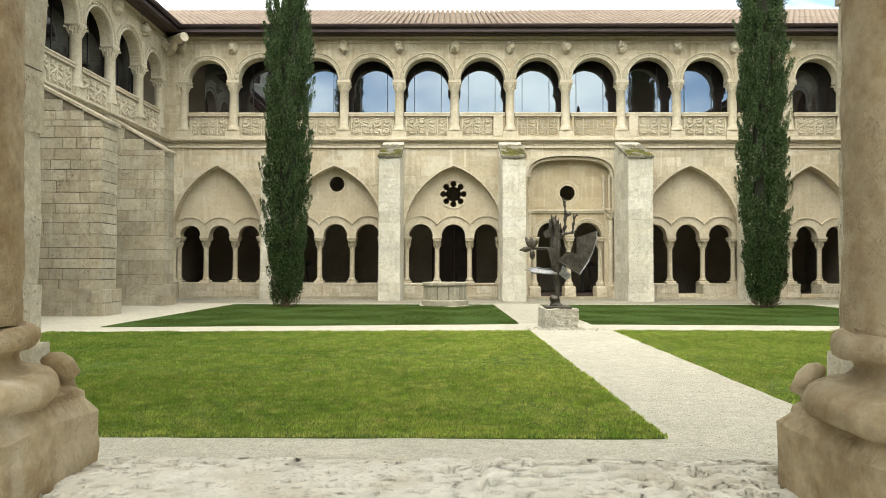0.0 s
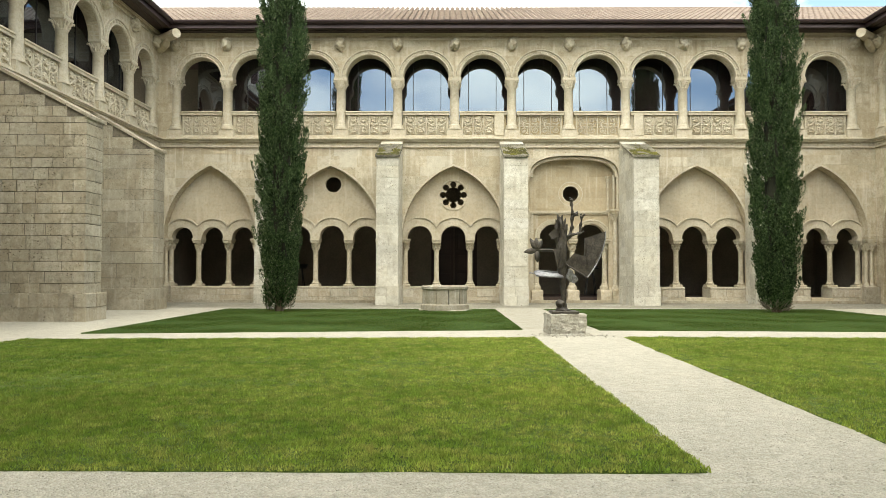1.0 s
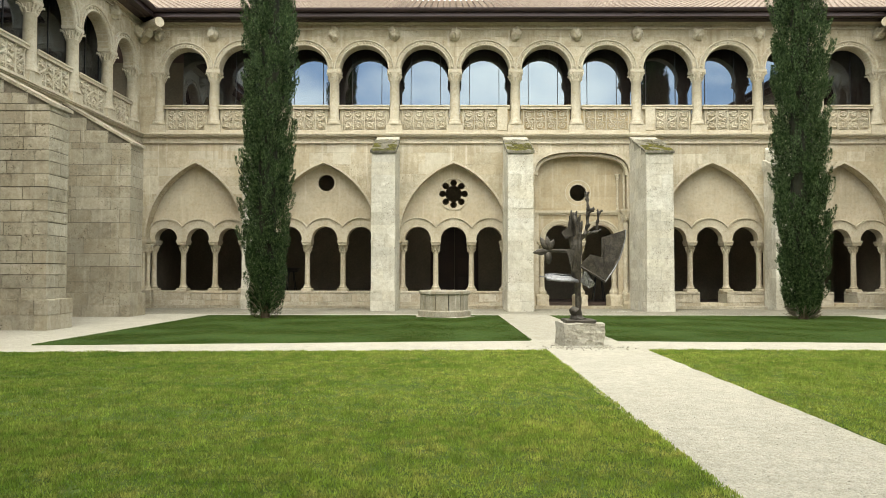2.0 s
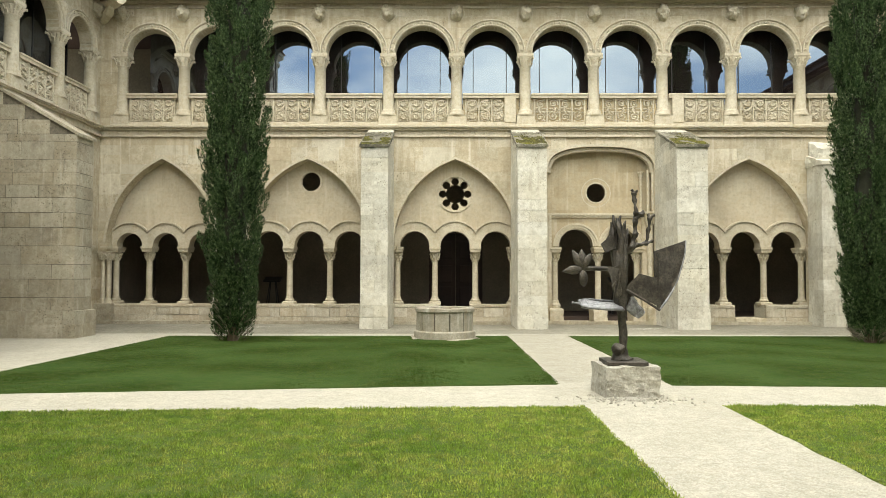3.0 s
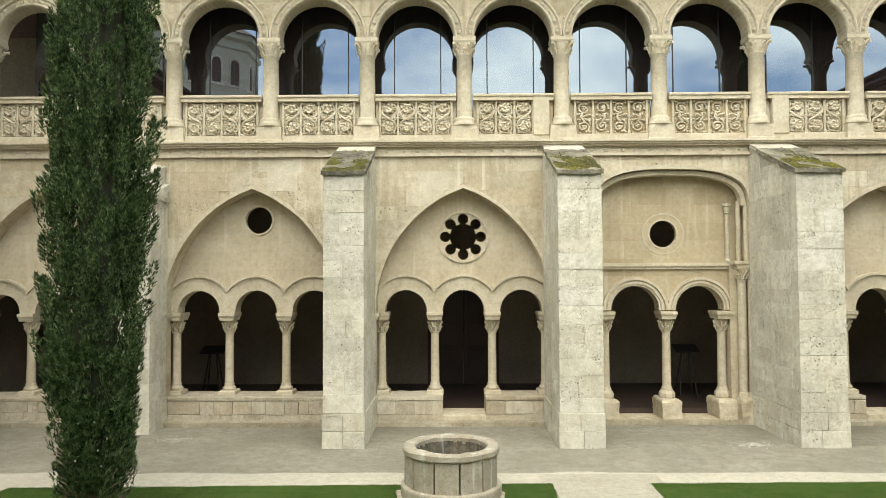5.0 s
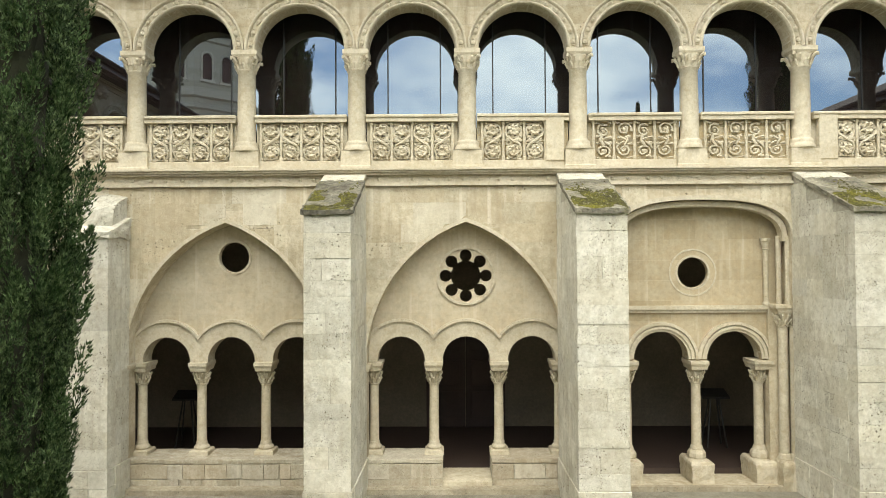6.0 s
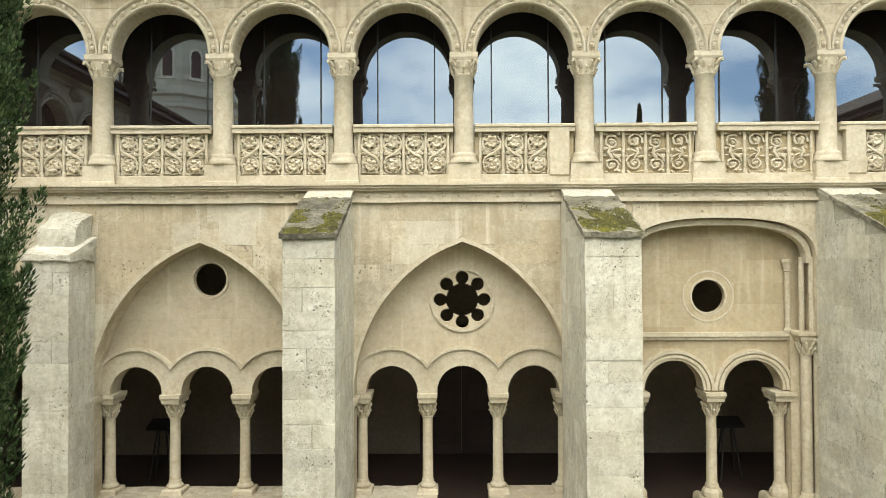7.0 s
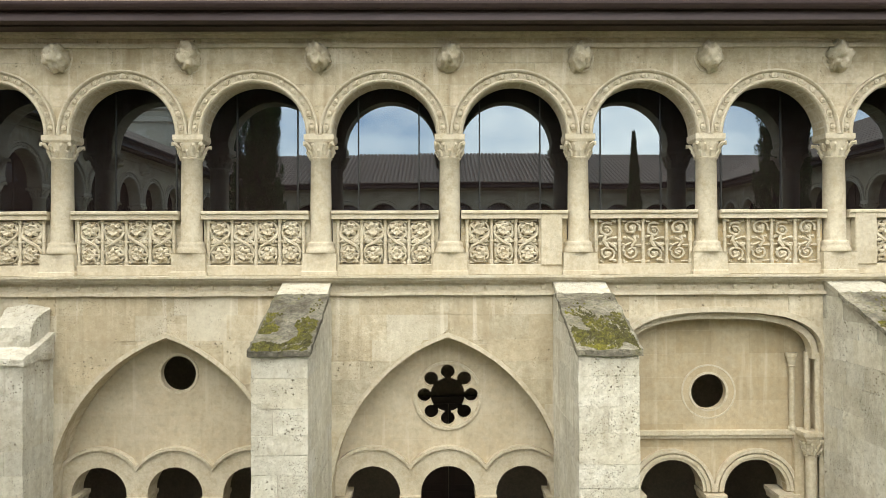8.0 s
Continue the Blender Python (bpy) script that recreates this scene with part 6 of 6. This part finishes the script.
# ---------- reading stands inside the walk ----------
def stand(at):
    th = thing("display_stand", at, "dark metal display stand with sloping top", "stand", "stands in the cloister walk")
    bm = bmesh.new()
    plate(bm, [(-0.3, -0.18, 1.30), (0.3, -0.18, 1.30), (0.3, 0.2, 1.44), (-0.3, 0.2, 1.44)], 0.02)
    part("top", bm, black_frame, th)
    for sx in (-1, 1):
        for sy in (-1, 1):
            bm = bmesh.new()
            tube(bm, [(sx * 0.08, sy * 0.05, 1.36), (sx * 0.24, sy * 0.2, 0.05)], 0.02, 6)
            part("leg", bm, black_frame, th)
    return th


stand(NORTH @ pose(-6.15, 2.6, 0))
stand(NORTH @ pose(5.85, 2.6, 0))
stand(NORTH @ pose(2.6, 2.6, 0))


def walk_door(at):
    """A dark panelled door in the inner wall of the walk."""
    th = thing("inner_door", at, "dark wooden double door in the inner wall", "door")
    for s in (-1, 1):
        bm = bmesh.new()
        box(bm, s * 0.42 - 0.41, s * 0.42 + 0.41, -0.06, 0.0, 0.0, 2.9, 0.01)
        leaf = part("door_leaf", bm, dark_wood, th)
        for z in (0.25, 1.05, 1.95):
            bm = bmesh.new()
            box(bm, s * 0.42 - 0.28, s * 0.42 + 0.28, -0.085, -0.055, z, z + 0.65, 0.012)
            part("door_panel", bm, dark_wood, leaf)
    bm = bmesh.new()
    for x0, x1, z0, z1 in ((-1.0, -0.84, 0.0, 3.08), (0.84, 1.0, 0.0, 3.08), (-0.84, 0.84, 2.92, 3.08)):
        box(bm, x0, x1, -0.10, 0.0, z0, z1)
    part("door_frame", bm, dark_wood, th)
    return th


walk_door(NORTH @ pose(0.25, 4.6, 0.19))

# ---------- the opening by which the walk begins: parapet and columns ----------
SOUTH_SILL = 0.885


def near_column(at, label, half=0.172, torus=0.185):
    """A thick ochre column on a moulded base with corner spurs; half: the plinth's half width, torus: the lower roll's radius."""
    th = thing("near_column", at, label, "column", "columns beside the opening")
    z = SOUTH_SILL
    bm = bmesh.new()
    squared(bm, [(half, z - 0.03), (half, z), (half + 0.001, z + 0.03), (half - 0.001, z + 0.06), (half, z + 0.095), (half - 0.014, z + 0.118), (half - 0.016, z + 0.128), (half - 0.03, z + 0.142)], 0, 0, 1.0)
    bmesh.ops.subdivide_edges(bm, edges=[e for e in bm.edges if abs(e.verts[0].co.z - e.verts[1].co.z) < 0.001], cuts=17, use_grid_fill=True)
    rough(bm, 0.007, 7.0, half * 50)
    rough(bm, 0.006, 26.0, 4 + half * 30)
    part("plinth", bm, column_stone, th, "worn square plinth")
    bm = bmesh.new()
    ring_r = torus - 0.033
    turned(bm, [(torus - 0.03, z + 0.126), (torus - 0.010, z + 0.129), (torus - 0.001, z + 0.140), (torus, z + 0.151), (torus - 0.004, z + 0.162), (torus - 0.013, z + 0.171), (torus - 0.027, z + 0.175), (torus - 0.029, z + 0.177),
                (torus - 0.047, z + 0.179), (torus - 0.057, z + 0.188), (torus - 0.060, z + 0.200), (torus - 0.055, z + 0.212), (ring_r - 0.005, z + 0.215), (ring_r - 0.001, z + 0.217),
                (ring_r + 0.001, z + 0.226), (ring_r - 0.001, z + 0.237), (ring_r - 0.007, z + 0.243), (0.140, z + 0.247)], 56)
    rough(bm, 0.006, 10.0, 3 + half)
    rough(bm, 0.004, 34.0, 8)
    base = part("base", bm, column_stone, th, "rounded base moulding", smooth=True)
    for sx in (-1, 1):
        for sy in (-1, 1):
            bm = bmesh.new()
            tube(bm, [(sx * q, sy * q, z + h) for q, h in ((torus * 0.62, 0.184), (torus * 0.65, 0.182), (torus * 0.69, 0.177), (torus * 0.73, 0.168), (torus * 0.765, 0.157), (half - 0.036, 0.147), (half - 0.029, 0.140), (half - 0.024, 0.134))], [0.003, 0.012, 0.018, 0.019, 0.017, 0.013, 0.008, 0.002], 20)
            rough(bm, 0.006, 16.0, sx + 2 * sy + half)
            part("spur", bm, column_stone, base, "carved corner spur", smooth=True)
    bm = bmesh.new()
    turned(bm, [(0.134 - 0.004 * k / 60, z + 0.245 + (1.98 - z - 0.245) * k / 60) for k in range(61)], 44)
    rough(bm, 0.005, 7.0, 5 + half)
    rough(bm, 0.0035, 32.0, 9)
    part("shaft", bm, column_stone, th, "smooth ochre-stained shaft", smooth=True)
    bm = bmesh.new()
    leafy_capital(bm, 0.13, 0.19, 1.98, 2.26, 0, 0)
    part("capital", bm, carved_stone, th)
    bm = bmesh.new()
    squared(bm, [(0.19, 2.26), (0.22, 2.34), (0.22, 2.42)], 0, 0, 1.3)
    part("impost", bm, carved_stone, th)
    return th


for bay in SOUTH_BAYS:
    uc, a = bay[2], bay[3]
    parapet(SOUTH, uc - a, uc + a, SOUTH_SILL - (0.03 if abs(uc) < 1 else 0.0), "worn stone parapet slab of the opening", abs(uc) < 1, 0.32)
    lights, r = light_set(bay)
    gap = lights[1] - lights[0]
    if abs(uc) < 1:
        near_column(pose(-0.765, 1.10, 0), "ochre-stained stone column on a moulded base", 0.179, 0.192)
        near_column(pose(0.682, 1.01, 0), "ochre-stained stone column on a worn moulded base", 0.164, 0.184)
    else:
        for u in (uc - gap / 2, uc + gap / 2):
            column_at(SOUTH @ pose(u, 0.56, 0), SOUTH_SILL)

# worn, pitted top of the near parapet
bm = bmesh.new()
nx, ny = 520, 96
rows = [[bm.verts.new((-1.9 + 3.9 * i / nx, 0.69 + 0.625 * j / ny, SOUTH_SILL - 0.012)) for j in range(ny + 1)] for i in range(nx + 1)]
for i in range(nx):
    for j in range(ny):
        bm.faces.new((rows[i][j], rows[i + 1][j], rows[i + 1][j + 1], rows[i][j + 1]))
for i, row in enumerate(rows):
    for j, v in enumerate(row):
        d = noise.noise(Vector((v.co.x * 3, v.co.y * 4, 0))) * 0.005 + noise.noise(Vector((v.co.x * 17, v.co.y * 22, 3))) * 0.003
        cell = 0.8 * noise.noise(Vector((v.co.x * 30, v.co.y * 46, 9))) + 0.7 * noise.noise(Vector((v.co.x * 66, v.co.y * 90, 5)))
        where = noise.noise(Vector((v.co.x * 2.2, v.co.y * 3.0, 12)))
        hole = -0.036 * min(1.0, max(0.0, (cell - 0.22 + 0.30 * where) * 7.0))
        groove = -0.014 if i % 175 in (86, 87) else 0.0
        v.co.z += max(-0.036, d * 0.9 + 0.016 + groove + hole)
        if j in (0, ny) or i in (0, nx):
            v.co.z = SOUTH_SILL - 0.045
        if j == ny:
            v.co.y += 0.015 * noise.noise(Vector((v.co.x * 5, 0, 0)))
tagged(part("stone_slab", bm, slab_stone, smooth=True), "eroded pitted stone slab on the parapet", "slab")


# ---------- loose chips of stone ----------
def chips(x, y, spread, count, seed, label):
    rng = random.Random(seed)
    bm = bmesh.new()
    for _ in range(count):
        r = rng.uniform(0.006, 0.022)
        a, d = rng.uniform(0, 6.283), spread * abs(rng.gauss(0, 0.55))
        m = Matrix.Translation((x + d * math.cos(a), y + d * math.sin(a) * 0.6, r * 0.3)) @ Euler((rng.random() * 6, rng.random() * 6, 0)).to_matrix().to_4x4() @ Matrix.Diagonal((1.4, 1.0, 0.7, 1))
        bmesh.ops.create_icosphere(bm, subdivisions=1, radius=r, matrix=m)
    tagged(part("stone_chips", bm, rubble), label, "stones", "", "stuff")


chips(2.24, 14.1, 0.75, 420, 5, "pale stone chips scattered round the pedestal")
chips(-5.6, 25.9, 0.5, 160, 6, "small pebbles on the ground before the wall")
chips(5.6, 25.4, 0.5, 220, 7, "small pebbles on the ground before the wall")


# ---------- stone spouts in the corners under the eaves ----------
for x0, x1 in ((-11.0, -10.05), (16.03, 15.10)):
    bm = bmesh.new()
    tube(bm, [(x0, 27.3, 9.98), ((x0 + x1) / 2, 26.9, 9.98), (x1, 26.45, 9.96), (x1 - 0.02 * (x1 - x0), 26.47, 9.96)], [0.20, 0.19, 0.17, 0.10], 14)
    tube(bm, [(x0, 27.3, 9.62), (x0 + 0.4 * (x1 - x0), 26.92, 9.70), (x0 + 0.55 * (x1 - x0), 26.78, 9.85)], [0.16, 0.14, 0.08], 10)
    tagged(part("corner_spout", bm, carved_stone), "thick round stone spout in the wall corner", "spout", "spouts under the eaves")


# ---------- loose gravel grains on the near paths ----------
def grains(count, seed, x0, x1, y0, y1):
    rng = np.random.default_rng(seed)
    c = np.stack([rng.uniform(x0, x1, count), rng.uniform(y0, y1, count), np.full(count, 0.002)], 1)
    r = rng.uniform(0.004, 0.011, count)[:, None]
    turn = rng.uniform(0, 2 * np.pi, count)
    v = np.empty((count, 4, 3))
    for k in range(3):
        a = turn + k * 2.094
        v[:, k] = c + r * np.stack([np.cos(a) * 1.3, np.sin(a), np.zeros(count)], 1)
    v[:, 3] = c + r * np.stack([rng.uniform(-0.4, 0.4, count), rng.uniform(-0.4, 0.4, count), rng.uniform(0.3, 0.6, count)], 1)
    tri = np.array([[0, 1, 3], [1, 2, 3], [2, 0, 3]])
    f = (tri[None] + 4 * np.arange(count)[:, None, None]).reshape(-1, 3)
    me = bpy.data.meshes.new("gravel_grains")
    me.from_pydata(v.reshape(-1, 3).tolist(), [], f.tolist())
    me.materials.append(gravel)
    tagged(part("gravel_grains", me, None), "loose pale gravel grains on the path", "gravel", "", "stuff")


grains(7000, 11, -7.5, 9.0, 2.6, 5.07)
grains(500, 12, 1.62, 3.10, 5.1, 9.0)

# ---------- darker ground sheets of the far half of the court ----
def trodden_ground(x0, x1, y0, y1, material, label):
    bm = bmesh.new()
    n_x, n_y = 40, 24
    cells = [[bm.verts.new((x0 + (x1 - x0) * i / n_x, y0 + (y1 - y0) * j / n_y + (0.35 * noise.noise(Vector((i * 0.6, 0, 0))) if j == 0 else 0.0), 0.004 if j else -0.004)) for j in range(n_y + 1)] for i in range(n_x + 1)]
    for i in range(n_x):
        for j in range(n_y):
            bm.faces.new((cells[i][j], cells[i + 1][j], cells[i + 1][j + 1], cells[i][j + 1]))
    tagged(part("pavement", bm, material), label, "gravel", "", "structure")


trodden_ground(-10.98, 16.0, 23.5, 27.25, trodden, "trodden tan gravel by the wall, dimness in its colour")
trodden_ground(1.30, 3.20, 15.3, 23.48, beige_gravel, "darker beige gravel path between the lawns")
